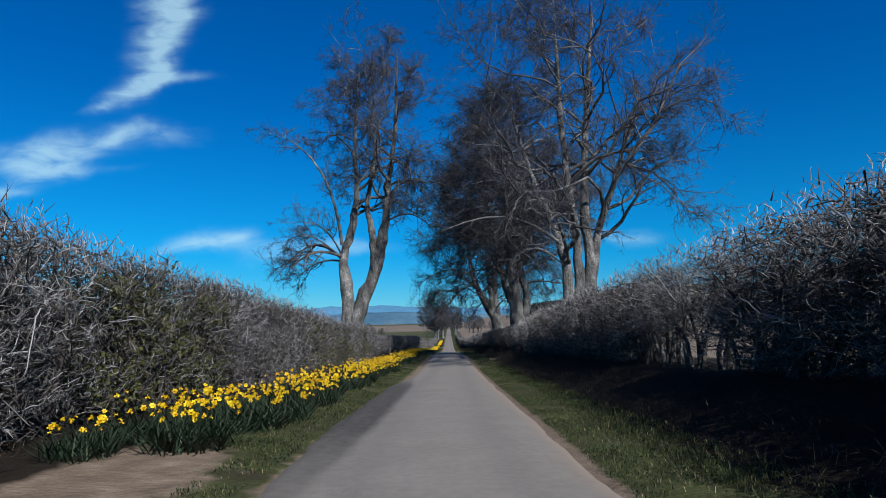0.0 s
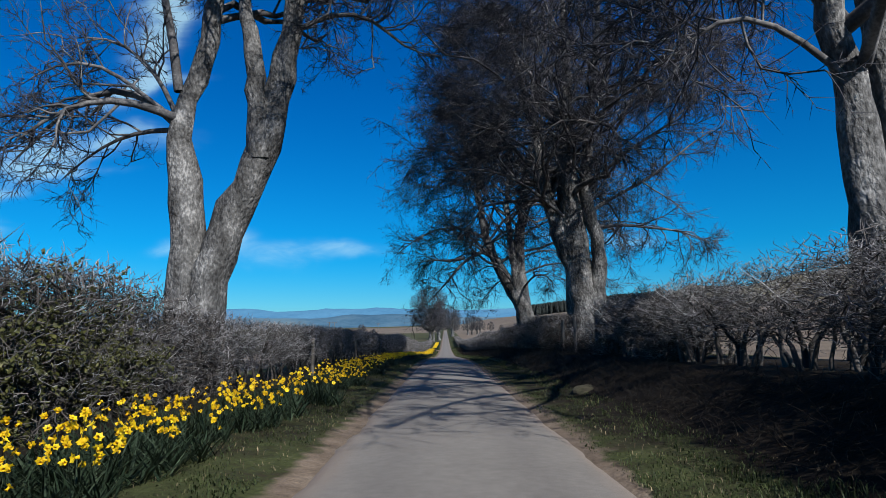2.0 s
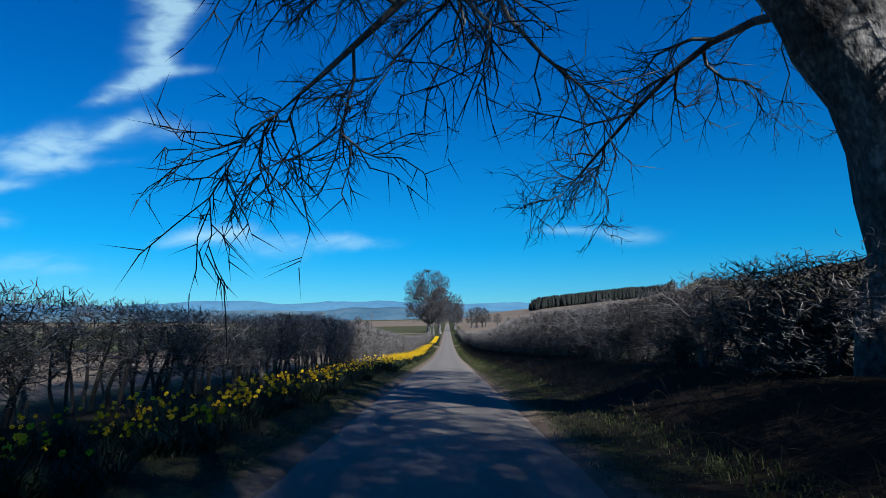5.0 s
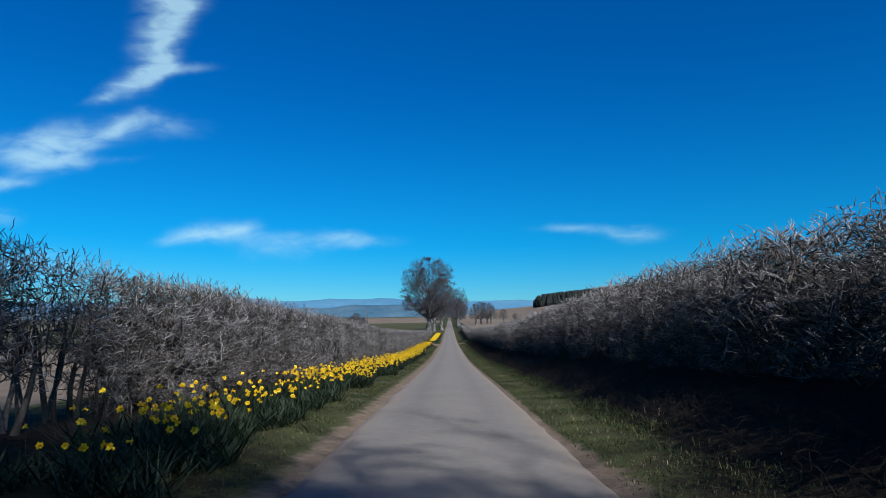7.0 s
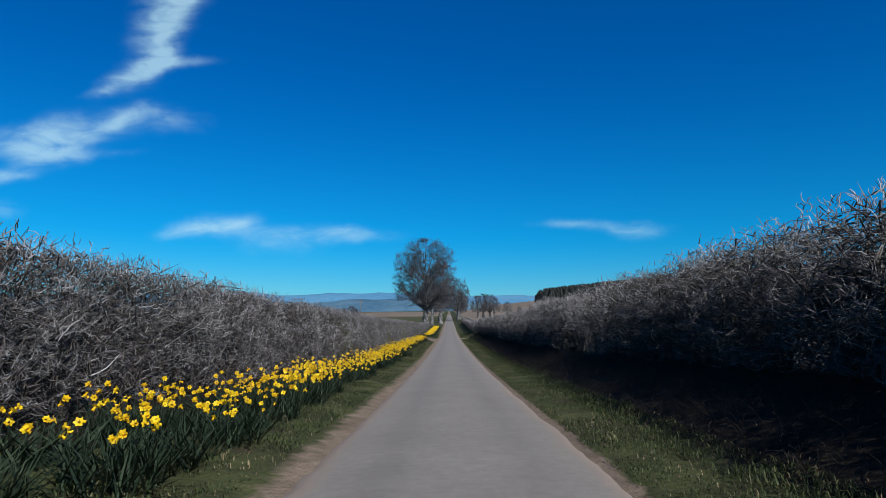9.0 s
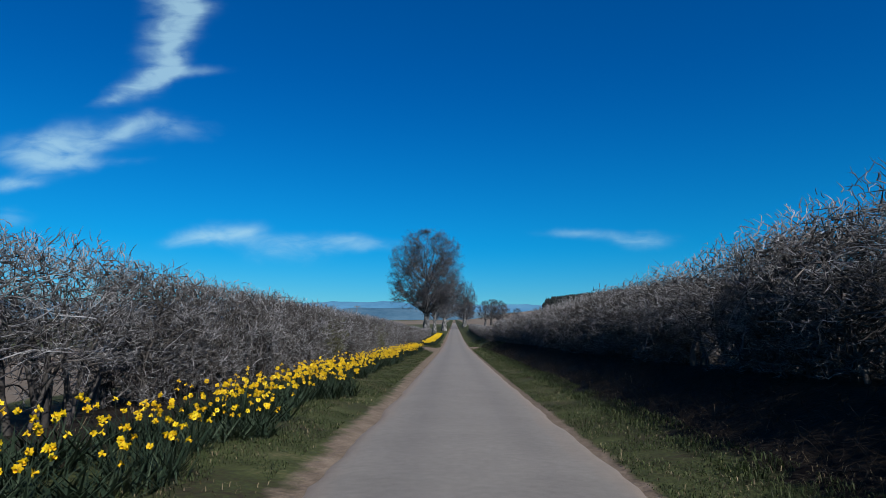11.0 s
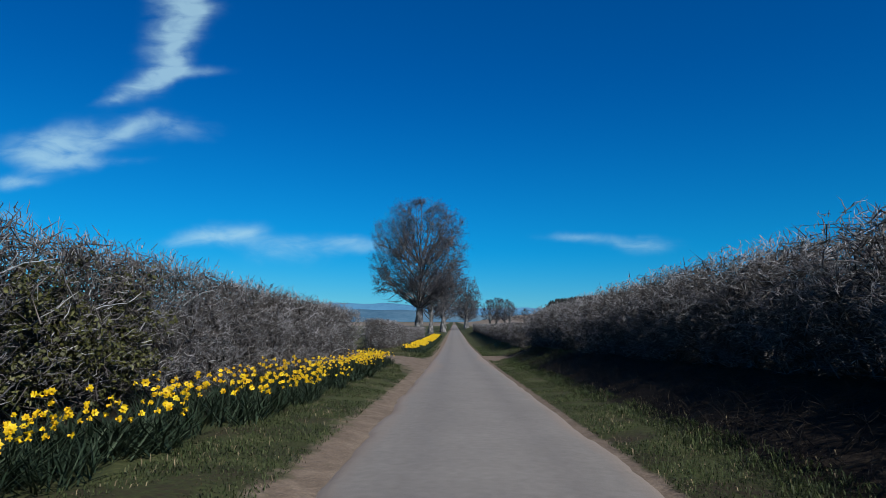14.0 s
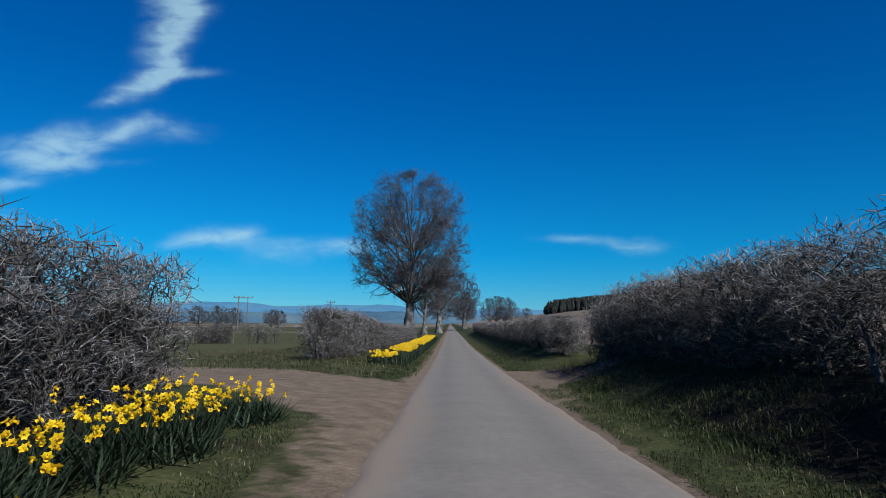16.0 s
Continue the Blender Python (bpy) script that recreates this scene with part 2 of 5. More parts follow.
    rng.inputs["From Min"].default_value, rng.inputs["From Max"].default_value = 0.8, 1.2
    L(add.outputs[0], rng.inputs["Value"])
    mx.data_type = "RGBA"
    L(rng.outputs[0], mx.inputs["Factor"]), L(col, mx.inputs["A"]), L(shaded_duff, mx.inputs["B"])
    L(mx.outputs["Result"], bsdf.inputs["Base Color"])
    bump, h = N("ShaderNodeBump"), N("ShaderNodeTexNoise")
    h.inputs["Scale"].default_value, h.inputs["Detail"].default_value = 14, 6
    L(tc.outputs["Object"], h.inputs["Vector"])
    bump.inputs["Strength"].default_value, bump.inputs["Distance"].default_value = 0.7, 0.04
    L(h.outputs["Fac"], bump.inputs["Height"])
    L(bump.outputs[0], bsdf.inputs["Normal"])
    return mat


def road_material():
    """Worn, pale grey chip-seal, browner and dustier towards its edges, with two faint wheel tracks and patches."""
    mat = material("worn_asphalt", ((0.3, (0.097, 0.093, 0.087)), (0.5, (0.116, 0.111, 0.104)), (0.7, (0.137, 0.131, 0.123))), scale=1.1, rough=0.85, bump=0.6,
                   bump_scale=110, bump_dist=0.008, fine=0.6, specular=0.3)
    nt = mat.node_tree
    N, L = nt.nodes.new, nt.links.new
    bsdf = nt.nodes["Principled BSDF"]
    base = bsdf.inputs["Base Color"].links[0].from_socket
    at, mud, ns, rng, mx = N("ShaderNodeAttribute"), N("ShaderNodeMix"), N("ShaderNodeTexNoise"), N("ShaderNodeMapRange"), N("ShaderNodeMath")
    at.attribute_name = "zone"
    sep = N("ShaderNodeSeparateColor")
    L(at.outputs["Color"], sep.inputs[0])
    ns.inputs["Scale"].default_value, ns.inputs["Detail"].default_value = 1.6, 6
    tc, mp = N("ShaderNodeTexCoord"), N("ShaderNodeMapping")
    mp.inputs["Scale"].default_value = (1.6, 0.1, 1)
    L(tc.outputs["Object"], mp.inputs[0]), L(mp.outputs[0], ns.inputs["Vector"])
    mx.operation = "ADD"
    L(sep.outputs[0], mx.inputs[0]), L(ns.outputs["Fac"], mx.inputs[1])
    rng.inputs["From Min"].default_value, rng.inputs["From Max"].default_value = 0.8, 1.3
    rng.inputs["To Max"].default_value = 0.85
    L(mx.outputs[0], rng.inputs["Value"])
    mud.data_type = "RGBA"
    L(rng.outputs[0], mud.inputs["Factor"]), L(base, mud.inputs["A"])
    mud.inputs["B"].default_value = (0.14, 0.116, 0.098, 1)
    dark = N("ShaderNodeMix")
    dark.data_type, dark.blend_type = "RGBA", "MULTIPLY"
    L(sep.outputs[1], dark.inputs["Factor"]), L(mud.outputs["Result"], dark.inputs["A"])
    dark.inputs["B"].default_value = (0.8, 0.8, 0.82, 1)
    # older, darker asphalt that shows along one edge
    chips, tone, worn = N("ShaderNodeTexNoise"), N("ShaderNodeValToRGB"), N("ShaderNodeMix")
    chips.inputs["Scale"].default_value, chips.inputs["Detail"].default_value = 9.0, 6
    L(tc.outputs["Object"], chips.inputs["Vector"]), L(chips.outputs["Fac"], tone.inputs[0])
    tone.color_ramp.elements[0].position, tone.color_ramp.elements[0].color = 0.35, (0.02, 0.0196, 0.0192, 1)
    tone.color_ramp.elements[1].position, tone.color_ramp.elements[1].color = 0.7, (0.046, 0.044, 0.042, 1)
    worn.data_type = "RGBA"
    L(sep.outputs[2], worn.inputs["Factor"]), L(dark.outputs["Result"], worn.inputs["A"]), L(tone.outputs[0], worn.inputs["B"])
    L(worn.outputs["Result"], bsdf.inputs["Base Color"])
    return mat


M_LAND, M_ROAD = zone_material(), road_material()
M_BLADE = material("grass_blade", ((0.12, (0.015, 0.023, 0.009)), (0.5, (0.032, 0.05, 0.0165)), (0.8, (0.062, 0.08, 0.03)), (0.97, (0.14, 0.13, 0.07))), scale=0.5, rough=0.6, bump=0,
                   per_island=0.7, translucent=0.45)
M_STRAW = material("dead_grass", ((0.2, (0.045, 0.035, 0.02)), (0.6, (0.1, 0.082, 0.048)), (0.9, (0.18, 0.15, 0.092))), scale=0.5, rough=0.7, bump=0, per_island=0.7)
M_LEAF = material("daffodil_leaf", ((0.2, (0.007, 0.0135, 0.0072)), (0.55, (0.0135, 0.025, 0.014)), (0.85, (0.042, 0.06, 0.038))), scale=2.0, rough=0.6, bump=0,
                  per_island=0.5, translucent=0.2, specular=0.15)
M_PETAL = material("daffodil_petal", ((0.2, (0.484, 0.312, 0.00624)), (0.6, (0.624, 0.452, 0.00936)), (0.9, (0.671, 0.546, 0.0312))), scale=6, rough=0.55, bump=0,
                   per_object=0.5, per_island=0.2, translucent=0.3)
M_TRUMPET = material("daffodil_trumpet", ((0.2, (0.5, 0.285, 0.004)), (0.8, (0.62, 0.4, 0.008))), scale=6, rough=0.55, bump=0, per_object=0.5, translucent=0.2)
M_POLE = material("weathered_pole", ((0.3, (0.05, 0.046, 0.042)), (0.7, (0.12, 0.112, 0.102))), scale=3, stretch=(1, 1, 0.1), rough=0.9, bump=0.4)
M_DARK = material("dark_insulator", ((0.3, (0.03, 0.025, 0.022)), (0.7, (0.06, 0.05, 0.045))), scale=6, rough=0.35, bump=0.1)


def hazed_hill_material(name, stops, glow):
    """Hills miles off, a plain backdrop: the blue of the air is put into their colour and glow."""
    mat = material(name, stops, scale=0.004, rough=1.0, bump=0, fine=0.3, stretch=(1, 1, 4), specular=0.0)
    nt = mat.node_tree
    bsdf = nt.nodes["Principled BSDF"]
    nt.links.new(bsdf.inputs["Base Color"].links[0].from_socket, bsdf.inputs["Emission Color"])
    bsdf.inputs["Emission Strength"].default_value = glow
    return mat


M_HILL_FAR = hazed_hill_material("far_hills", ((0.35, (0.024, 0.072, 0.13)), (0.65, (0.038, 0.1, 0.165))), 0.6)
M_HILL_MID = hazed_hill_material("middle_hills", ((0.3, (0.018, 0.046, 0.078)), (0.5, (0.032, 0.066, 0.1)), (0.7, (0.06, 0.09, 0.108))), 0.5)


# ---------------------------------------------------------------- building blocks
def mesh_object(name, verts, faces, mat, parent=None, label="", smooth=True):
    """Links arrays of vertices and of equal-sided faces as one mesh object."""
    me = bpy.data.meshes.new(name)
    verts = np.asarray(verts, np.float32).reshape(-1, 3)
    groups = [np.asarray(f, np.int32) for f in (faces if isinstance(faces, (list, tuple)) else [faces]) if len(f)]
    loops = np.concatenate([f.ravel() for f in groups])
    sizes = np.concatenate([np.full(len(f), f.shape[1], np.int32) for f in groups])
    me.vertices.add(len(verts))
    me.vertices.foreach_set("co", verts.ravel())
    me.loops.add(len(loops))
    me.loops.foreach_set("vertex_index", loops)
    me.polygons.add(len(sizes))
    me.polygons.foreach_set("loop_start", np.concatenate([[0], np.cumsum(sizes)[:-1]]).astype(np.int32))
    me.update(calc_edges=True)
    me.polygons.foreach_set("use_smooth", np.full(len(sizes), smooth))
    for m in (mat if isinstance(mat, (list, tuple)) else [mat]):
        me.materials.append(m)
    ob = new(name, me)
    if parent is not None:
        ob.parent = parent
    if label:
        tagged(ob, label)
    return ob


def part(name, bm, mat, parent, label=""):
    """Links a bmesh as one mesh object under a thing or under a part."""
    me = bpy.data.meshes.new(name)
    bm.to_mesh(me)
    bm.free()
    me.materials.append(mat)
    ob = new(name, me)
    ob.parent = parent
    if label:
        tagged(ob, label)
    return ob


def unit(v):
    return v / np.maximum(np.linalg.norm(v, axis=-1, keepdims=True), 1e-9)


def grow(rng, start, way, length, k, wander, lift):
    """Paths of k points each, that start along `way`, stray by `wander` and bend up (or down) by `lift`."""
    n = len(start)
    pts = np.empty((n, k, 3))
    pts[:, 0] = start
    d = unit(way)
    step = (np.broadcast_to(length, (n,)) / (k - 1))[:, None]
    lift = np.broadcast_to(lift, (n,))
    for i in range(1, k):
        pts[:, i] = pts[:, i - 1] + d * step
        d = d + rng.normal(0, wander, (n, 3))
        d[:, 2] += lift
        d = unit(d)
    return pts


def tubes(pts, radii, sides=3, pointed=True):
    """Tapered round rods along the paths. Gives vertices, quads and triangles."""
    n, k, _ = pts.shape
    tangent = unit(np.gradient(pts, axis=1))
    side = unit(np.cross(tangent, np.array([0.31, 0.62, 0.23])))
    up = np.cross(tangent, side)
    rings = k - 1 if pointed else k
    a = np.arange(sides) * 2 * math.pi / sides
    ring = side[:, :rings, None] * np.cos(a)[None, None, :, None] + up[:, :rings, None] * np.sin(a)[None, None, :, None]
    v = (pts[:, :rings, None] + ring * radii[:, :rings, None, None]).reshape(n, rings * sides, 3)
    per = rings * sides
    s, s2 = np.arange(sides), (np.arange(sides) + 1) % sides
    quads = [np.stack([r * sides + s, r * sides + s2, (r + 1) * sides + s2, (r + 1) * sides + s], -1) for r in range(rings - 1)]
    quads = np.concatenate(quads) if quads else np.empty((0, 4), int)
    tris = np.empty((0, 3), int)
    if pointed:
        v = np.concatenate([v, pts[:, -1:]], 1)
        tris = np.stack([(rings - 1) * sides + s, (rings - 1) * sides + s2, np.full(sides, per)], -1)
        per += 1
    off = (np.arange(n) * per)[:, None, None]
    return v.reshape(-1, 3), (quads[None] + off).reshape(-1, 4), (tris[None] + off).reshape(-1, 3)


def joined(chunks):
    """Several results of tubes() as one set of vertices, quads and triangles."""
    vs, qs, ts, base = [], [], [], 0
    for v, q, t in chunks:
        vs.append(v), qs.append(q + base), ts.append(t + base)
        base += len(v)
    return np.concatenate(vs), [np.concatenate(qs), np.concatenate(ts)]


def shoots(rng, pts, radii, count, lo, hi, angle, spread=0.25, sharp=1.0):
    """Places, ways and radii for `count` side shoots on each path, between lo and hi of its length."""
    n, k, _ = pts.shape
    at = lo + (hi - lo) * rng.random((n, count)) ** sharp
    f = at * (k - 1)
    i = np.minimum(f.astype(int), k - 2)
    u = (f - i)[..., None]
    row = np.arange(n)[:, None]
    p = pts[row, i] * (1 - u) + pts[row, i + 1] * u
    r = radii[row, i] * (1 - u[..., 0]) + radii[row, i + 1] * u[..., 0]
    t = unit(pts[row, i + 1] - pts[row, i])
    across = unit(np.cross(t, rng.normal(0, 1, t.shape)))
    a = np.radians(angle) * (1 + rng.normal(0, spread, at.shape))[..., None]
    d = t * np.cos(a) + across * np.sin(a)
    return p.reshape(-1, 3), d.reshape(-1, 3), r.reshape(-1), at.reshape(-1)


def taper(r0, r1, k):
    s = np.linspace(0, 1, k)
    return np.asarray(r0)[:, None] * (1 - s) + np.asarray(r1)[:, None] * s


def resampled(points, k):
    """A smooth run of k points (x, y, z, radius) through a few control points."""
    c = np.array(points, float)
    s = np.concatenate([[0], np.cumsum(np.linalg.norm(np.diff(c[:, :3], axis=0), axis=1))])
    u = np.linspace(0, s[-1], k)
    out = np.stack([np.interp(u, s, c[:, j]) for j in range(4)], -1)
    for _ in range(2):
        out[1:-1] = 0.25 * out[:-2] + 0.5 * out[1:-1] + 0.25 * out[2:]
    return out


# ---------------------------------------------------------------- bare trees
def bare_tree(name, label, seed, stems, reach, slim=1.0, limbs=9, branches=8, sprigs=7, twigs=4, droop=-0.02, twig_r=0.0105, lo=0.3, extra=(), split=True, dome=None, wander=0.3, fine=4, bough=0.27, square=2.0, low=1.0, stout=0.5, sprig=(0.4, 1.25), curl=0.38, loose=1.0):
    """A leafless tree: trunk of the given stems, limbs as parts, and a crown of branches and twigs."""
    rng = np.random.default_rng(seed)
    tree = new(name)
    trunk_chunks, paths, rads = [], [], []
    for s in stems:
        c = resampled(s, 36)
        c[:, 3] *= slim
        c[1:, :2] += rng.normal(0, 0.035, (35, 2)) * np.minimum(1, c[1:, 3:4] * 4)
        paths.append(c[:, :3]), rads.append(c[:, 3])
    paths, rads = np.array(paths), np.array(rads)
    trunk_chunks.append(tubes(paths, rads, 14))
    v, f = joined(trunk_chunks)
    # fluting and burrs on the trunk
    centre = np.concatenate([np.concatenate([np.repeat(c[:-1], 14, 0), c[-1:]]) for c in paths])
    rough = np.array([0.36 * noise.noise(Vector((p[0] * 1.9, p[1] * 1.9, p[2] * 0.3 + seed))) + 0.17 * noise.noise(Vector((p[0] * 3.6, p[1] * 3.6, p[2] * 1.7 + seed))) for p in v])
    ridge = 0.15 * np.cos(5 * np.arctan2(v[:, 1] - centre[:, 1], v[:, 0] - centre[:, 0]) + seed) * np.exp(-np.maximum(v[:, 2], 0) / 0.9)
    v += (v - centre) * (rough + ridge)[:, None]
    trunk = mesh_object("trunk", v, f, M_BARK, tree, "grey furrowed bark")
    p, d, r, at = shoots(rng, paths, rads, limbs, lo, 0.97, 52, sharp=low)
    size = reach * (0.5 + 0.65 * rng.random(len(p))) * (1.08 - 0.36 * at)
    d[:, 2] = np.abs(d[:, 2]) * 0.7 + 0.12
    if dome:
        # limbs long enough to fill a domed crown
        half = np.array((dome[1], dome[1], dome[2]))
        o, w = (p - (dome[3] if len(dome) > 3 else 0, 0, dome[0])) / half, unit(d) / half
        a, b, c = (w * w).sum(1), (o * w).sum(1), (o * o).sum(1) - 1
        far = (-b + np.sqrt(np.maximum(b * b - a * c, 0))) / a
        size = np.clip(far, 0.6, reach * 1.5) * rng.uniform(0.72, 1.05, len(p))
    l1 = grow(rng, p, d, size, 9, wander, 0.035 - 0.05 * (at < 0.5))
    if len(extra):
        given = np.stack([resampled([(*q, 0.1) for q in e], 9)[:, :3] for e in extra])
        l1 = np.concatenate([l1, given])
        r, size = np.concatenate([r, np.where(np.arange(len(extra)) < (len(extra) if len(extra) > 12 else 3), bough, bough * 0.6)]), np.concatenate([size, np.full(len(extra), 5.5)])
    r1 = taper(np.clip(r * stout, 0.03, 0.38 * stout), np.full(len(l1), 0.017), 9)
    for a, b in zip(l1, r1) if split else ():
        v, q, t = tubes(a[None], b[None], 6)
        mesh_object("limb", v, [q, t], M_BRANCH, tree)
    size1 = np.repeat(size, branches)
    p, d, r, at = shoots(rng, l1, r1, branches, 0.28, 1.0, 50, sharp=0.8)
    l2 = grow(rng, p, d, np.minimum(size1 * (0.24 + 0.34 * rng.random(len(p))) * (1.25 - 0.6 * at), 3.2), 6, curl, 0.02 + droop)
    r2 = taper(np.clip(r * 0.6, 0.014, 0.07), np.full(len(l2), twig_r * 1.3), 6)
    p, d, r, at = shoots(rng, l2, r2, sprigs, 0.15, 1.0, 45)
    l3 = grow(rng, p, d, rng.uniform(*sprig, len(p)) * reach / 7, fine, curl, droop * 3.0)
    r3 = taper(np.clip(r * 0.6, twig_r * 1.25, 0.02), np.full(len(l3), twig_r), fine)
    if dome and square > 2:
        # nothing strays beyond the even outline
        kept = (np.abs((l3[:, -1] - (0, 0, dome[0])) / half) ** square).sum(1) < rng.uniform(0.82, 1.08, len(l3))
        l3, r3 = l3[kept], r3[kept]
        ends = (np.abs((l2[:, -1] - (0, 0, dome[0])) / half) ** square).sum(1) < 1.0
        l2, r2 = l2[ends], r2[ends]
    p, d, r, at = shoots(rng, l3, r3, twigs, 0.2, 1.0, 46, spread=0.45)
    if dome:
        inside = (np.abs((p - (dome[3] if len(dome) > 3 else 0, 0, dome[0])) / (half * 1.04)) ** square).sum(1) < rng.uniform(0.85, 1.15, len(p)) * loose
        p, d, r, at = p[inside], d[inside], r[inside], at[inside]
    d[:, 2] += droop * 4
    l4 = grow(rng, p, d, (0.12 + 0.26 * rng.random(len(p))) * reach / 7, 2, 0.15, 0)
    r4 = taper(np.full(len(l4), twig_r * 1.1), np.full(len(l4), twig_r * 0.5), 2)
    v, f = joined([tubes(l2, r2, 4)] + ([] if split else [tubes(l1, r1, 5)]))
    tagged(mesh_object("branch_work", v, f, M_BRANCH, tree, "forking grey-brown branches"), kind="stuff")
    v, f = joined([tubes(l3, r3, 3), tubes(l4, r4, 3)])
    tagged(mesh_object("crown", v, f, M_TWIG, tree, "dense leafless twigs"), kind="stuff")
    return tagged(tree, label, "tree")


def land_z(x, y):
    """Height of the land: verges, banks and fields on either side of the lane."""
    x, y = np.asarray(x, float), np.asarray(y, float)
    right = np.interp(x, (1.3, 1.5, 2.5, 3.9, 5.5, 8, 60, 130, 250, 900, 4000), (-0.03, 0.02, 0.10, 0.72, 0.85, 0.8, 3.0, 17, 30, 60, 90))
    left = np.interp(-x, (1.3, 1.6, 2.1, 3.6, 5.0, 8, 60, 400, 4000), (-0.03, 0.0, 0.06, 0.16, 0.25, 0.2, -0.6, -6, -10))
    low = np.interp(x - 0.3 * y, (0, 120), (1.0, 0.4)) * np.interp(y, (150, 300), (0.6, 1.0))
    right = right * (1 - 0.8 * np.clip(1.3 - np.abs(y - 205.5) / 4.2, 0, 1) * np.clip((14 - x) / 4, 0, 1))
    right = np.where(x > 8, 0.8 + (right - 0.8) * low, right)
    crag = 1 + 0.16 * np.sin(x * 0.031 + 1.0) * np.sin(y * 0.017) + 0.07 * np.sin(x * 0.11 + y * 0.05)
    right = right + 70 * crag * np.interp(x - 0.5 * y, (-190, -120, -50, 0, 70, 160, 900), (0, 0.6, 0.66, 0.62, 0.9, 1.35, 1.8)) * np.interp(y, (760, 860, 980), (0, 0.35, 1))
    return road_z(y) + np.where(x > 0, right, left)


def place(ob, x, y, turn=0.0, scale=1.0, sink=0.05):
    ob.matrix_world = Matrix.LocRotScale((x, y, float(land_z(x, y)) - sink), Euler((0, 0, radians(turn))), (scale,) * 3)
    return ob


# ---------------------------------------------------------------- ground, lane and distance
def build_land():
    xs = np.concatenate([-np.geomspace(8, 4200, 34)[::-1], np.arange(-7.6, -1.2, 0.2), (-1.0, 0.0, 1.0), np.arange(1.2, 7.6, 0.2), np.geomspace(8, 4200, 70)])
    ys = np.concatenate([np.linspace(-150, -12, 16), np.arange(-10, 225, 0.6), np.geomspace(226, 4600, 60)])
    gx, gy = np.meshgrid(xs, ys)
    z = land_z(gx, gy)
    lump = np.array([noise.noise(Vector((a * 1.1, b * 0.55, 3.0))) + 0.4 * noise.noise(Vector((a * 2.2, b * 0.75, 7.0))) for a, b in zip(gx.ravel(), gy.ravel())]).reshape(gx.shape)
    amount = np.clip((np.abs(gx) - 1.5) / 0.8, 0, 1) * np.where(np.abs(gx) < 8, 0.05, 0.02)
    z = z + lump * amount - 0.02 * (np.abs(gx) < 1.4)
    ny, nx = gx.shape
    idx = np.arange(ny * nx).reshape(ny, nx)
    faces = np.stack([idx[:-1, :-1], idx[:-1, 1:], idx[1:, 1:], idx[1:, :-1]], -1).reshape(-1, 4)
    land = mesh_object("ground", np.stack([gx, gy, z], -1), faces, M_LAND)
    ax, wide = np.abs(gx), lump * 0.3
    dirt = np.clip(1.25 - (ax - 1.36) / np.where(gx < 0, 0.4 + 0.25 * np.clip((gy - 150) / 20, 0, 1), 0.17), 0, 1) * 0.9
    inside = lambda v, a, b, soft: np.clip(np.minimum(v - a, b - v) / soft + 0.5, 0, 1)
    mouth_l = inside(gy - 0.15 * (ax - 1.5), 190.4 + np.clip(ax - 2, 0, 3), 198.6 + 0.35 * np.clip(ax - 3, 0, 9), 1.0) * inside(gx, -16, -1.0, 0.6)
    mouth_r = inside(gy - 0.3 * (ax - 1.5), 197.5, 205.5, 1.2) * inside(gx, 1.0, 12, 0.6)
    patch = np.clip(1.6 - np.hypot((gx + 3.1) / 0.9, (gy - 5.5) / 2.2), 0, 1)
    splay_l = np.clip(1.1 - np.hypot((gx + 1.3) / 1.7, (gy - 192.5) / 11), 0, 1)
    splay_r = np.clip(1.1 - np.hypot((gx - 1.4) / 1.4, (gy - 198) / 7), 0, 1)
    dirt = np.maximum.reduce([dirt, mouth_l, mouth_r, patch, splay_l, splay_r])
    # litter at the hedge foot, painted so dark that it holds the hedge's shade
    shaded_litter = inside(ax, np.where(gx > 0, 2.5, 3.5), 6.2, 0.4) * np.where(gx > 0, gy < 193, gy < 190.5)
    # stretch below the trees: more litter with shade in its colour, and bare dirt
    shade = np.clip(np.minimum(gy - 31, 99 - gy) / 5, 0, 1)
    shaded_litter = np.maximum(shaded_litter, shade * np.clip((ax - 1.35) / 0.7, 0, 1) * np.where(gx > 0, 0.72, 0.55) * (ax < 6.2))
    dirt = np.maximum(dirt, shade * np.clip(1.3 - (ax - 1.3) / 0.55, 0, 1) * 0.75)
    field = np.clip((ax - 6.5) / 1.0, 0, 1)
    scrub = np.clip((gx - 0.5 * gy + 190) / 40, 0, 0.52) * np.clip((gy - 780) / 40, 0, 1)
    far_green = (field > 0.5) * (gx < -7) * (((gy > 197) & (gy < 318)) | ((gy > 336) & (gy < 560)) | ((gy > 700) & (gy < 950) & (gx < -150)) | ((gy > 1400) & (gy < 1900)))
    field = np.where(far_green > 0, 0, field)
    col = np.stack([dirt, np.where(ax < 6.3, 0, field), np.maximum(far_green, scrub), shaded_litter], -1).astype(np.float32)
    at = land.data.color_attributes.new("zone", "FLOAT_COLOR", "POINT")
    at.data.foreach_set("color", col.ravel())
    tagged(land, "grassy verges, bare earth and pale tilled fields beside the lane", "ground", kind="structure")


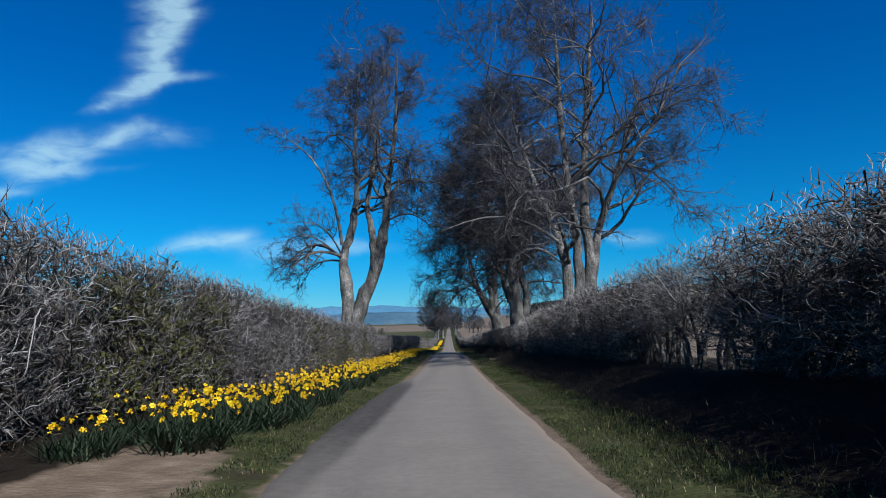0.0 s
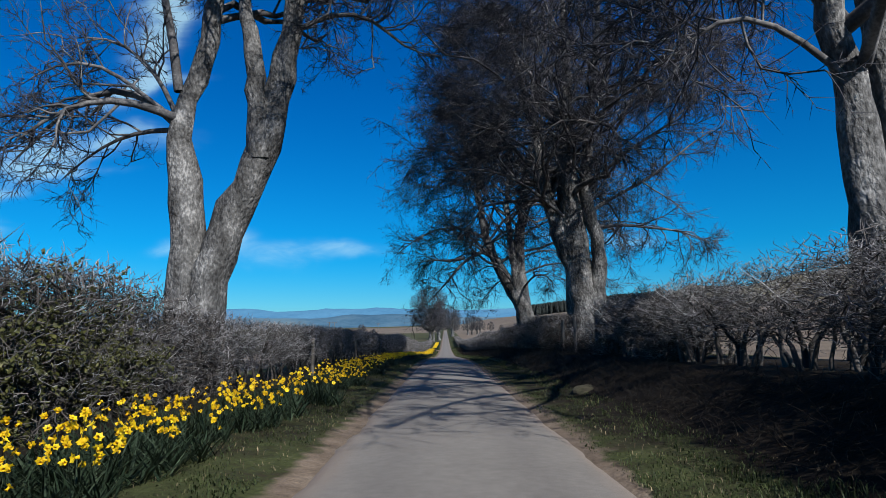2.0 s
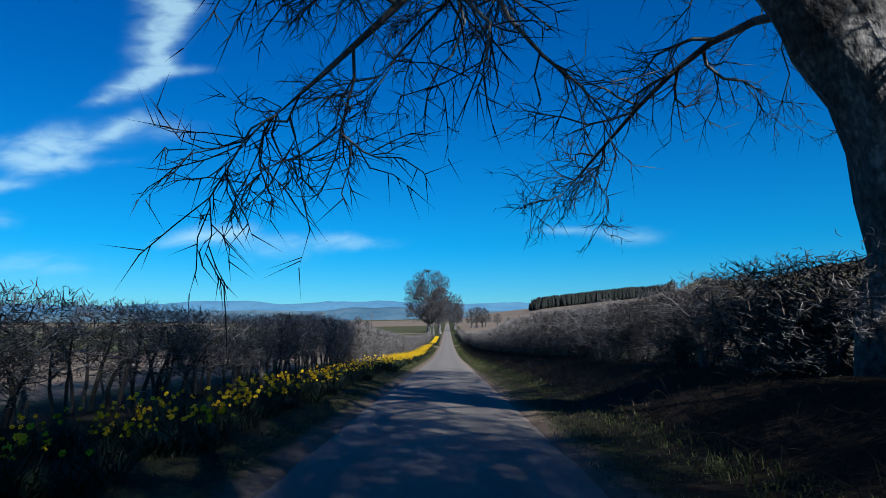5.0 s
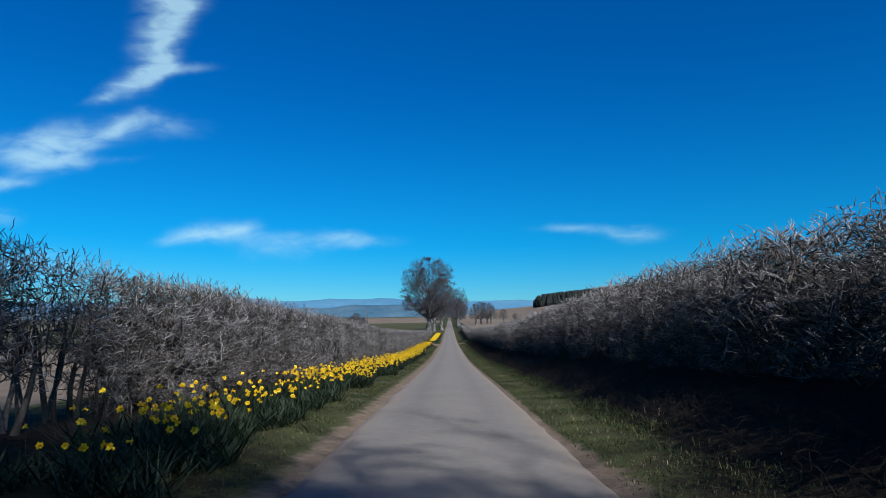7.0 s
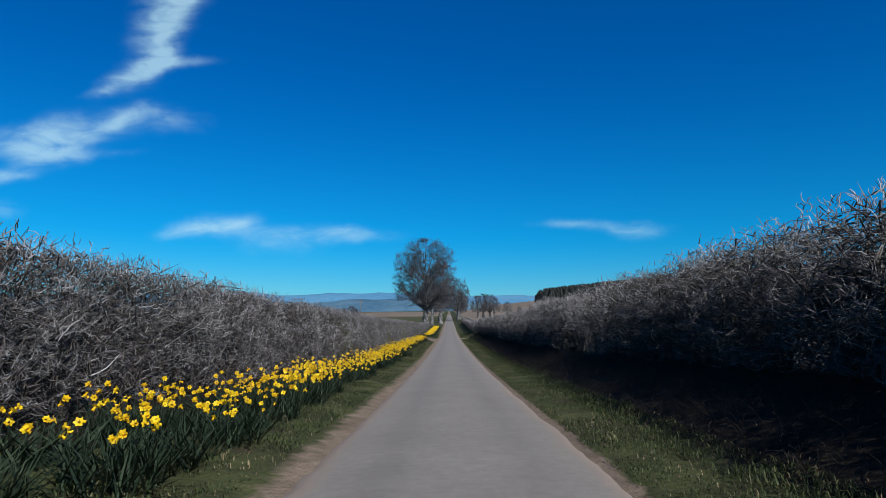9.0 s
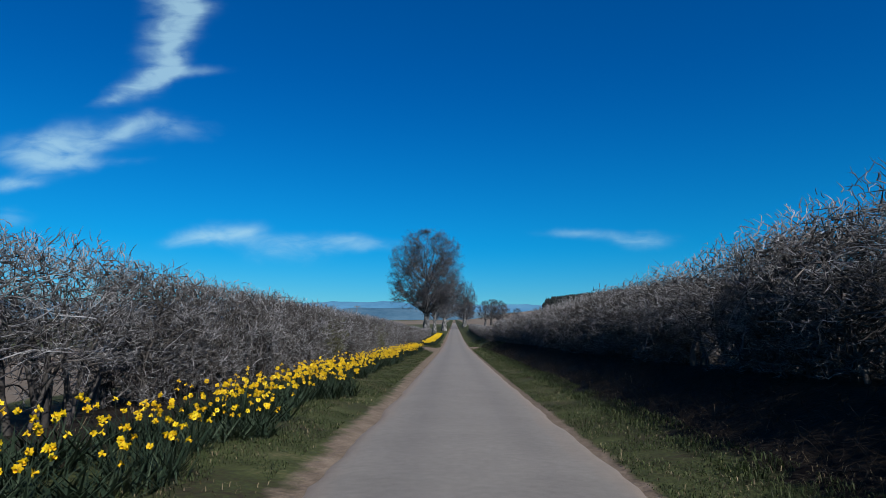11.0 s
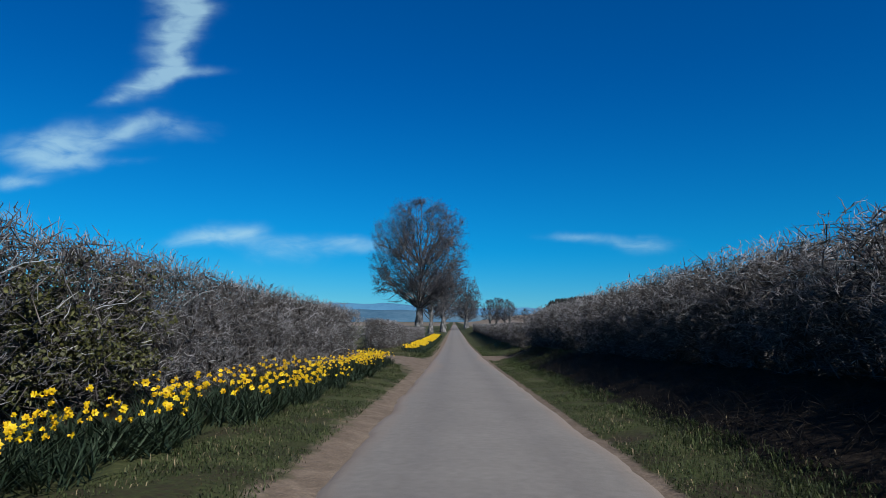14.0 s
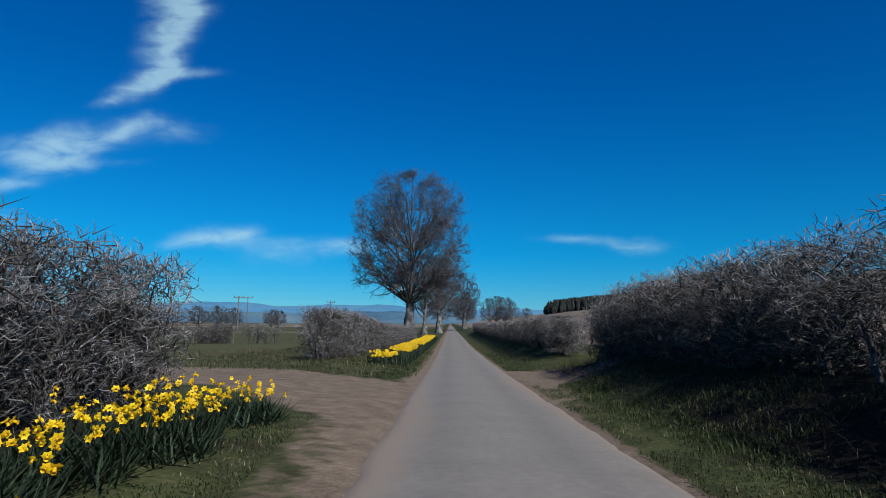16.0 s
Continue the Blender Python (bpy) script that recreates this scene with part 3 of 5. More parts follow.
def build_road():
    ys = np.concatenate([np.arange(-40, 230, 0.25), np.arange(230, 700, 4)])
    us = np.concatenate([(-1.05,), np.linspace(-1, 1, 33), (1.05,)])
    rows, col = [], []
    for y in ys:
        old = max(0.0, min(1.0, (y - 1.0) / 9, (27 - y) / 7))
        l = -ROAD_HALF - 0.36 * old + 0.09 * noise.noise(Vector((y * 0.5, 1, 0))) + 0.05 * noise.noise(Vector((y * 2.1, 5, 0))) + 0.03 * noise.noise(Vector((y * 7.3, 5, 2)))
        r = ROAD_HALF + 0.08 * noise.noise(Vector((y * 0.5, 9, 0))) + 0.05 * noise.noise(Vector((y * 2.3, 3, 0))) + 0.03 * noise.noise(Vector((y * 7.1, 8, 2)))
        z = float(road_z(y))
        seam = -1.12 - 0.25 * (1 - old) + 0.06 * noise.noise(Vector((y * 0.6, 2, 0)))
        for u in us:
            x = l + (r - l) * (u + 1) / 2
            rise = 0.055 * old * max(0.0, min(1.0, (-x - 1.2) / 0.4))
            rows.append((x, y, z + rise + 0.045 * (1 - min(1.0, (x / ROAD_HALF) ** 2)) - 0.012 * (abs(u) > 0.97) - 0.04 * (abs(u) > 1.02)))
            mouth = 0.9 * max(0, min(1, 1 - abs(y - 191.5) / 8)) * max(0, -u - 0.15) + 0.9 * max(0, min(1, 1 - abs(y - 200) / 9)) * max(0, u - 0.2)
            worn = old * max(0.0, min(1.0, (seam - x) / 0.16 + 0.5))
            col.append((max(0.0, abs(u) - 0.68) * 2.3 * (1 - worn) + 0.12 * (abs(u) < 0.1) + mouth, 0.6 * math.exp(-((abs(u) - 0.5) / 0.18) ** 2), worn, 1))
    n = len(us)
    idx = np.arange(len(rows)).reshape(-1, n)
    faces = np.stack([idx[:-1, :-1], idx[:-1, 1:], idx[1:, 1:], idx[1:, :-1]], -1).reshape(-1, 4)
    road = mesh_object("road", rows, faces, M_ROAD)
    at = road.data.color_attributes.new("zone", "FLOAT_COLOR", "POINT")
    at.data.foreach_set("color", np.array(col, np.float32).ravel())
    tagged(road, "narrow single-track lane of worn pale grey asphalt with dusty edges", "road", kind="structure")


def build_ridge(name, label, y, x0, x1, low, base, rise, scale, seed, mat):
    """A long hill far off, rounded away from the viewer."""
    xs = np.linspace(x0, x1, 160)
    crest = np.array([base + rise * (noise.noise(Vector((x * scale, seed, 0))) + 0.45 * noise.noise(Vector((x * scale * 3, seed, 4))) + 0.15 * noise.noise(Vector((x * scale * 11, seed, 9)))) for x in xs])
    rows = []
    for s in np.linspace(0, 1, 7):
        rows.append(np.stack([xs, np.full_like(xs, y + s * 260), low + (crest - low) * math.sin(s * math.pi / 2)], -1))
    n = len(xs)
    idx = np.arange(7 * n).reshape(7, n)
    faces = np.stack([idx[:-1, :-1], idx[:-1, 1:], idx[1:, 1:], idx[1:, :-1]], -1).reshape(-1, 4)
    return tagged(mesh_object(name, np.concatenate(rows), faces, mat), label, "hills", kind="structure")


build_land()
build_road()
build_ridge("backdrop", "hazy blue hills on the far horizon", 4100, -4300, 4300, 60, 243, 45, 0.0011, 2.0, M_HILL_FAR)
build_ridge("backdrop", "wooded slopes far across the valley, with blue-green haze in their colour", 3300, -4200, 4200, 60, 158, 26, 0.0016, 8.0, M_HILL_MID)

# ---------------------------------------------------------------- the trees beside the lane
tree = bare_tree("tree", "tall leafless tree with two grey trunks rising from one base", 11, (
    ((-0.05, 0, 0, 0.92), (-0.1, 0, 0.6, 0.78), (-0.27, 0, 2.4, 0.58), (-0.24, 0.1, 3.6, 0.48), (-0.45, 0, 5.4, 0.42), (-0.7, 0.2, 6.8, 0.36), (-0.1, 0.3, 8.4, 0.32),
     (0.3, 0, 11, 0.25), (0.1, -0.3, 15, 0.15), (0.4, 0, 20, 0.04)),
    ((0.0, 0, 0.2, 0.78), (0.15, 0, 2.1, 0.64), (0.68, 0, 3.8, 0.56), (1.3, 0.1, 5.2, 0.52), (1.72, 0, 6.6, 0.44), (1.95, 0.2, 8.0, 0.38), (2.3, 0, 9.3, 0.31), (2.4, 0, 12, 0.22), (2.9, 0.3, 16, 0.14), (3.0, 0, 21.5, 0.03)),
    ((1.5, -0.1, 5.7, 0.36), (1.5, -0.2, 6.8, 0.33), (1.4, -0.3, 8.2, 0.29), (0.9, 0, 10, 0.2), (1.6, -0.4, 14, 0.12), (1.2, -0.6, 18, 0.03))),
    7.4, 0.84, limbs=13, branches=13, sprigs=11, twigs=6, lo=0.46, droop=0.0, twig_r=0.0075, stout=0.5, bough=0.26, sprig=(0.25, 0.85), loose=1.5, dome=(13.0, 6.2, 10.2, 1.0), wander=0.42,
    extra=(((-0.6, 0, 6.6), (-1.6, 0, 7.6), (-2.8, 0.2, 7.9), (-3.9, 0.2, 7.0), (-5.1, 0, 5.4)), ((-0.7, 0.1, 7.6), (-1.0, 0, 10.0), (-1.8, 0.2, 12.1), (-3.0, 0.2, 14.2), (-4.6, 0.1, 15.2), (-6.2, 0, 15.8)),
           ((-0.6, 0, 6.8), (-1.8, -0.6, 7.2), (-2.6, -0.9, 7.0), (-3.4, -1.2, 6.4), (-4.2, -1.3, 5.6)), ((2.3, 0, 9.2), (3.6, 0.1, 9.9), (4.6, 0, 9.5), (5.3, 0.2, 8.5), (6.2, 0.3, 8.6)))
    + (((-0.6, 0, 6.7), (-1.2, 0.3, 7.9), (-2.0, 0.4, 8.9), (-3.0, 0.4, 9.4), (-4.0, 0.3, 9.2)), ((-0.6, 0, 6.7), (-1.5, -0.2, 7.4), (-2.6, -0.3, 8.3), (-3.8, -0.3, 8.3), (-4.8, -0.2, 7.6)),
       ((-0.6, 0, 6.5), (-1.6, 0.5, 6.7), (-2.6, 0.6, 6.5), (-3.4, 0.6, 5.9), (-4.0, 0.5, 5.2))))
place(tree, -6.35, 43.3)

tree = bare_tree("tree", "broad leafless tree of several pale stems, standing on the bank", 23, (
    ((0, 0, 0, 0.85), (-0.15, 0, 0.8, 0.5), (-0.32, 0, 2.5, 0.30), (-0.36, 0, 4.4, 0.26), (-0.8, -0.2, 6.0, 0.22), (-1.9, 0, 8.5, 0.15), (-3.4, 0.2, 14, 0.04)),
    ((0.1, 0.2, 0, 0.7), (0.2, 0.2, 1.4, 0.44), (0.8, 0.2, 3.0, 0.34), (0.9, 0.2, 4.6, 0.30), (0.7, 0.3, 7, 0.25), (0.9, 0.4, 11, 0.18), (1.6, 0.2, 19.5, 0.03)),
    ((0.05, -0.1, 0.3, 0.5), (0.25, 0, 2.2, 0.30), (0.3, 0.1, 4.5, 0.27), (0.0, 0.3, 8, 0.22), (-0.4, 0.2, 12, 0.16), (-0.6, 0, 20, 0.03)),
    ((0.3, 0.3, 1.2, 0.4), (1.0, 0.5, 3.4, 0.26), (1.35, 0.6, 6, 0.22), (2.6, 0.8, 9.5, 0.15), (4.2, 1.0, 14, 0.04))),
    9.0, 1.0, limbs=15, branches=11, sprigs=11, twigs=5, lo=0.32, droop=-0.01, twig_r=0.0078, bough=0.2, stout=0.55, sprig=(0.3, 0.95), loose=1.3, dome=(12.5, 8.6, 10.0), wander=0.36,
    extra=(((-0.3, -0.2, 4.6), (-0.9, -2.2, 5.8), (-1.7, -4.4, 6.5), (-2.4, -6.6, 6.6), (-3.2, -9.0, 6.2)), ((-0.4, 0, 5.4), (-2.2, -1.0, 6.6), (-4.2, -1.8, 7.0), (-6.0, -2.4, 6.4), (-7.6, -3.0, 5.6)),
           ((0.3, 0, 6.5), (-0.2, 2.4, 8.0), (-1.0, 4.6, 9.0), (-2.0, 6.6, 9.2), (-3.0, 8.4, 8.6)),
           ((-0.4, -0.1, 4.3), (-1.1, -0.1, 5.0), (-1.9, -0.2, 5.5), (-2.7, -0.2, 5.4), (-3.0, -0.3, 4.9), (-3.7, -0.3, 4.4))))
place(tree, 7.3, 37.7, 0, 1.09)

tree = bare_tree("tree", "tall leafless tree with a thick ridged trunk and steep boughs", 37, (
    ((0, 0, 0, 1.0), (0, 0, 0.8, 0.82), (-0.1, 0, 2.4, 0.74), (-0.25, 0, 4.0, 0.66), (-0.5, 0, 5.5, 0.56), (-0.6, 0.1, 7.0, 0.5), (-0.6, 0.2, 9, 0.36), (-0.4, 0, 13, 0.19), (-0.8, 0, 22.5, 0.03)),
    ((0.25, -0.2, 1.6, 0.4), (0.6, -0.2, 3.4, 0.34), (0.62, -0.25, 4.4, 0.29), (0.42, -0.3, 5.4, 0.27), (0.05, -0.4, 6.6, 0.25), (0.3, -0.2, 9, 0.22), (0.9, 0, 13, 0.15), (1.6, 0, 21, 0.03)),
    ((-0.3, 0, 3.0, 0.4), (-0.85, -0.1, 4.3, 0.4), (-1.2, -0.2, 5.2, 0.37), (-1.5, -0.2, 6.4, 0.33), (-1.65, -0.1, 7.6, 0.29), (-2.0, 0, 9.5, 0.19), (-2.8, 0.3, 14, 0.04))),
    8.6, 0.95, limbs=26, branches=12, sprigs=17, twigs=6, low=1.4, stout=0.36, sprig=(0.3, 0.95), loose=1.4, lo=0.27, droop=-0.035, twig_r=0.0075, dome=(13.0, 8.2, 10.5), wander=0.34,
    extra=(((0.3, 0, 6.0), (1.8, 0, 6.9), (3.4, 0, 7.6), (4.8, 0, 9.0), (6.5, 0.2, 10.0)), ((0.3, 0, 5.2), (1.5, 0.3, 5.6), (3.0, 0.4, 5.3), (4.6, 0.2, 5.2), (5.8, 0, 4.4)),
           ((-0.4, 0, 5.4), (-1.8, -1.0, 6.4), (-3.4, -2.2, 7.2), (-5.0, -3.4, 7.2), (-6.6, -4.6, 6.6)), ((-0.5, 0, 7.0), (-2.0, 1.4, 8.4), (-3.6, 3.0, 9.4), (-5.4, 4.4, 9.6), (-7.0, 5.6, 9.0))))
place(tree, 6.0, 55.6)

tree = bare_tree("tree", "spreading leafless tree leaning over the lane, with hanging twigs", 41, (
    ((0, 0, 0, 1.0), (0.05, 0, 0.7, 0.82), (0, 0, 1.8, 0.76), (-0.12, 0, 2.7, 0.72), (-0.6, 0, 3.5, 0.56), (-1.35, 0, 4.5, 0.46), (-1.9, 0, 5.4, 0.4), (-2.4, 0.1, 6.7, 0.35), (-2.9, 0.1, 8.2, 0.28), (-3.3, 0, 12, 0.17), (-3.4, 0, 23, 0.03)),
    ((-0.15, 0.05, 2.5, 0.6), (-0.4, 0, 3.9, 0.52), (-0.45, 0, 5.5, 0.47), (-0.4, 0.1, 8, 0.38), (0.3, 0, 12, 0.2), (2.4, 0, 24.5, 0.03)),
    ((-0.45, -0.1, 3.0, 0.34), (-0.85, -0.25, 4.6, 0.31), (-0.95, -0.25, 6.6, 0.27), (-1.25, -0.1, 9, 0.2), (-1.1, 0, 12.5, 0.14), (-0.8, 0, 24.5, 0.03))),
    9.4, 0.85, limbs=34, branches=12, sprigs=15, twigs=6, low=1.5, stout=0.34, sprig=(0.3, 1.0), loose=1.6, lo=0.24, droop=-0.045, twig_r=0.0064, bough=0.38, dome=(13.2, 9.4, 12.4, 0.2), wander=0.34,
    extra=(((-2.5, 0, 6.6), (-3.3, -0.2, 6.5), (-4.2, -0.3, 6.1), (-4.9, -0.4, 5.0), (-5.7, -0.5, 4.1), (-6.4, -0.6, 3.3), (-7.2, -0.6, 2.6)), ((-4.2, -0.3, 6.1), (-5.3, -0.4, 5.8), (-6.3, -0.5, 6.0), (-7.5, -0.6, 5.7)),
           ((-2.7, 0, 7.4), (-4.2, 0.3, 8.4), (-6.0, 0.6, 8.4), (-7.8, 0.6, 7.5), (-9.4, 0.5, 6.0)), ((-0.4, 0, 4.9), (1.3, -0.3, 5.7), (3.0, -0.6, 5.7), (4.6, -0.7, 5.0), (6.2, -0.8, 4.0)))
    + (((-0.3, 0, 3.9), (0.2, -1.6, 4.7), (0.6, -3.2, 4.7), (1.0, -4.6, 4.1), (1.2, -5.8, 3.3)), ((-0.8, 0, 4.1), (-1.8, -1.6, 5.3), (-2.8, -3.2, 5.3), (-3.8, -4.6, 4.6), (-4.6, -5.8, 3.7)),
       ((-0.5, 0.1, 4.2), (-0.9, 1.8, 5.1), (-1.5, 3.6, 5.0), (-2.2, 5.2, 4.2), (-3.0, 6.6, 3.3)))
    + (((-0.42, 0, 6.0), (1.2, 1.2, 6.9), (3.0, 2.2, 6.9), (4.6, 3.0, 6.3), (6.0, 3.6, 5.2)), ((-1.9, 0, 5.6), (-2.8, 1.5, 6.9), (-4.2, 2.8, 6.9), (-5.6, 3.8, 6.1), (-6.8, 4.6, 5.0)),
       ((-0.45, 0.1, 7.5), (1.3, -1.0, 8.6), (3.4, -2.0, 8.6), (5.0, -2.8, 7.7), (6.4, -3.4, 6.6))))
place(tree, 5.45, 71.6)


def round_tree(label, seed, height, width, boughs, dense, split, twig_r):
    """A tree of domed outline: one trunk with boughs at all heights that reach out to the dome and turn upwards."""
    rng = np.random.default_rng(seed + 1000)
    h, mid = height, height * 0.56
    stems = [((0, 0, 0, 0.86), (0, 0, 1.0, 0.66), (0.05, 0, h * 0.2, 0.52), (-0.05, 0, h * 0.32, 0.38), (0.1, 0, h * 0.45, 0.2), (-0.1, 0.1, h * 0.6, 0.12), (0, 0, h * 0.97, 0.03))]
    paths = []
    for i in range(boughs):
        up = -0.52 + 1.46 * (i + 0.5) / boughs
        a = i * 2.39996 + rng.uniform(-0.3, 0.3)
        flat = math.sqrt(1 - min(abs(up) ** 3.0, 0.93)) * rng.uniform(0.74, 0.97)
        end = Vector((math.cos(a) * flat * width, math.sin(a) * flat * width, mid + up * h * 0.43))
        start = Vector((0, 0, min(max(h * 0.2, end.z - flat * width * rng.uniform(0.7, 1.5)), h * 0.52) if up > -0.3 else h * rng.uniform(0.2, 0.3)))
        bend = Vector((end.x * 0.62, end.y * 0.62, start.z + (end.z - start.z) * (0.42 if up > -0.2 else 0.7)))
        one = start.lerp(bend, 0.5) + Vector(rng.normal(0, 0.22, 3))
        two = bend.lerp(end, 0.5) + Vector(rng.normal(0, 0.3, 3)) + Vector((end.x, end.y, 0)) * 0.06
        paths.append((tuple(start), tuple(one), tuple(bend + Vector(rng.normal(0, 0.25, 3))), tuple(two), tuple(end)))
    return bare_tree("tree", label, seed, stems, width, 0.9, limbs=dense[0], branches=dense[1], sprigs=dense[2], twigs=dense[3], lo=0.4, twig_r=twig_r, droop=0.012, stout=0.6, wander=0.2, sprig=(0.35, 1.0), curl=0.2,
                     split=split, fine=3, square=2.5, dome=(mid, width * 1.04, h * 0.46), extra=paths, bough=0.2)


avenue = place(round_tree("tall round-headed leafless tree standing beside the lane", 51, 20.2, 7.6, 80, (14, 14, 12, 4), True, 0.0085), -5.4, 259.5)
tagged(avenue, group="trees of the far avenue")
middle = place(round_tree("round-headed leafless tree beside the lane, farther along the avenue", 54, 18.0, 5.4, 40, (5, 11, 9, 3), False, 0.016), -2.9, 318)
tagged(middle, group="trees of the far avenue")
for x, y, s, turn in ((-4.7, 288, 0.72, 70), (3.6, 378, 0.98, 150), (-3.4, 352, 0.9, 220)):
    place(copy_thing(middle, Matrix()), x, y, turn, s)
small = place(round_tree("smaller leafless tree with a twiggy head, far along the lane", 57, 12.5, 4.8, 24, (6, 10, 8, 3), False, 0.02), 4.2, 391, 0, 0.8)
tagged(small, group="trees of the far avenue")
for x, y, s, turn in ((4.8, 420, 0.9, 120), (12.5, 400, 0.8, 10), (15, 402, 0.86, 80), (18, 404, 0.82, 160), (19.5, 399, 0.7, 210), (27, 420, 0.55, 45), (35, 440, 0.36, 300), (4.8, 445, 1.1, 200), (-4.4, 440, 1.1, 10)):
    tagged(place(copy_thing(small, Matrix()), x, y, turn, s), "leafless field tree in a far hedgerow")
field_tree = place(round_tree("round twiggy leafless tree in a field hedgerow", 59, 7.5, 3.4, 20, (5, 9, 8, 3), False, 0.034), -77, 381)
tagged(field_tree, group="trees of the field hedgerows")
for x, y, s, turn in ((-72, 384, 1.0, 50), (-66, 380, 0.9, 90), (-53, 382, 0.8, 130), (-45, 390, 0.75, 170), (-60, 400, 0.9, 170), (-40, 392, 0.7, 220), (-75, 620, 1.1, 300),
                      (430, 760, 1.2, 0), (446, 790, 1.5, 40), (470, 800, 1.1, 80), (490, 790, 1.6, 120), (505, 830, 1.4, 160), (520, 860, 1.3, 200), (420, 730, 1.2, 240), (545, 900, 1.4, 280), (560, 880, 1.6, 320), (480, 850, 1.5, 10), (590, 930, 1.6, 60), (412, 780, 1.4, 60), (395, 770, 1.2, 90)):
    place(copy_thing(field_tree, Matrix()), x, y, turn, s)


def plantation():
    """A dark wood on the skyline of the hill, its trees too many and too far to count."""
    rng = np.random.default_rng(9)
    n = 3000
    x, y = 118 + 190 * rng.random(n) ** 0.9, 950 + 75 * rng.random(n)
    h = rng.uniform(11.5, 17.5, n) * np.clip((x - 108) / 16, 0.4, 1)
    k = 6
    base = np.stack([x, y, land_z(x, y)], -1)
    pts = base[:, None] + np.linspace(0, 1, k)[None, :, None] * h[:, None, None] * np.array((0, 0, 1.0))
    prof = np.array((0.10, 0.9, 1.0, 0.8, 0.45, 0.0)) * 1.6
    v, f = joined([tubes(pts, prof[None] * rng.uniform(0.8, 1.3, (n, 1)), 7)])
    v += rng.normal(0, 0.35, v.shape)
    tagged(mesh_object("plantation", v, f, M_CONIFER, smooth=False), "dark evergreen plantation on the hill's skyline", "wood", kind="stuff")


M_CONIFER = material("conifer", ((0.3, (0.0065, 0.0095, 0.0095)), (0.7, (0.012, 0.0165, 0.0155))), scale=0.4, rough=0.9, bump=0, per_island=0.2)
plantation()


def boulder(seed, size):
    """A half-sunk mossy field stone."""
    bm = bmesh.new()
    bmesh.ops.create_icosphere(bm, subdivisions=3, radius=size)
    for v in bm.verts:
        n = noise.noise(v.co * 2.6 + Vector((seed, 0, 0))) + 0.4 * noise.noise(v.co * 7 + Vector((seed, 3, 0)))
        v.co *= 1 + 0.28 * n
        v.co.z *= 0.62
    me = bpy.data.meshes.new("boulder")
    bm.to_mesh(me)
    bm.free()
    me.materials.append(M_STONE)
    return new("boulder", me)


M_STONE = material("mossy_stone", ((0.3, (0.0195, 0.0208, 0.0104)), (0.55, (0.036, 0.033, 0.022)), (0.75, (0.075, 0.069, 0.056))), scale=3, rough=0.9, bump=0.6)
tagged(place(boulder(1.0, 0.3), 2.75, 40.6, 20, 1.0, 0.05), "half-sunk mossy boulder on the grass verge", "boulder")


def farmhouse(label, wall_mat, length):
    """A two-storey gabled house with doors, windows and a chimney."""
    house = new("farmhouse")

    def block(name, x0, y0, z0, x1, y1, z1, mat, parent):
        bm = bmesh.new()
        bmesh.ops.create_cube(bm, size=1, matrix=Matrix.Translation(((x0 + x1) / 2, (y0 + y1) / 2, (z0 + z1) / 2)) @ Matrix.Diagonal((x1 - x0, y1 - y0, z1 - z0, 1)))
        return part(name, bm, mat, parent)

    half = length / 2
    bm = bmesh.new()
    ends = [[bm.verts.new((sx, y, z)) for y, z in ((-3.2, -0.5), (3.2, -0.5), (3.2, 4.8), (0, 7.4), (-3.2, 4.8))] for sx in (-half, half)]
    bm.faces.new(ends[0][::-1]), bm.faces.new(ends[1])
    for k in range(5):
        bm.faces.new((ends[0][k], ends[0][(k + 1) % 5], ends[1][(k + 1) % 5], ends[1][k]))
    part("wall", bm, wall_mat, house)
    for side in (-1, 1):
        bm = bmesh.new()
        slab = [[bm.verts.new((sx, side * y, z)) for y, z in ((0, 7.45), (3.6, 4.52), (3.6, 4.72), (0, 7.67))] for sx in (-half - 0.25, half + 0.25)]
        bm.faces.new(slab[0]), bm.faces.new(slab[1][::-1])
        for k in range(4):
            bm.faces.new((slab[0][k], slab[1][k], slab[1][(k + 1) % 4], slab[0][(k + 1) % 4]))
        bmesh.ops.recalc_face_normals(bm, faces=bm.faces)
        part("roof", bm, M_ROOF, house)
    block("chimney", half - 0.9, -0.45, 6.9, half - 0.1, 0.45, 8.7, M_ROOF, house)
    for x in np.arange(-half + 1.2, half - 0.5, 2.4):
        for z in (0.9, 3.2):
            block("window", x - 0.45, -3.24, z, x + 0.45, -3.1, z + 1.3, M_DARK, house)
    return tagged(house, label, "house", group="houses at the foot of the hill")


M_ROOF = material("roof_tile", ((0.3, (0.065, 0.0325, 0.0228)), (0.7, (0.143, 0.065, 0.0423))), scale=1.5, rough=0.85, bump=0.4)
M_RENDER = material("white_wall", ((0.3, (0.385, 0.371, 0.35)), (0.7, (0.532, 0.525, 0.504))), scale=1.0, rough=0.9, bump=0.2)
house = place(farmhouse("distant white-walled farmhouse with a red-brown roof", M_RENDER, 9.0), 468, 778, 20)
house = place(farmhouse("distant stone cottage with a red-brown roof", M_STONE, 7.0), 455, 774, -15)
house = place(farmhouse("small distant white cottage below the hill", M_RENDER, 6.0), 486, 782, 50)


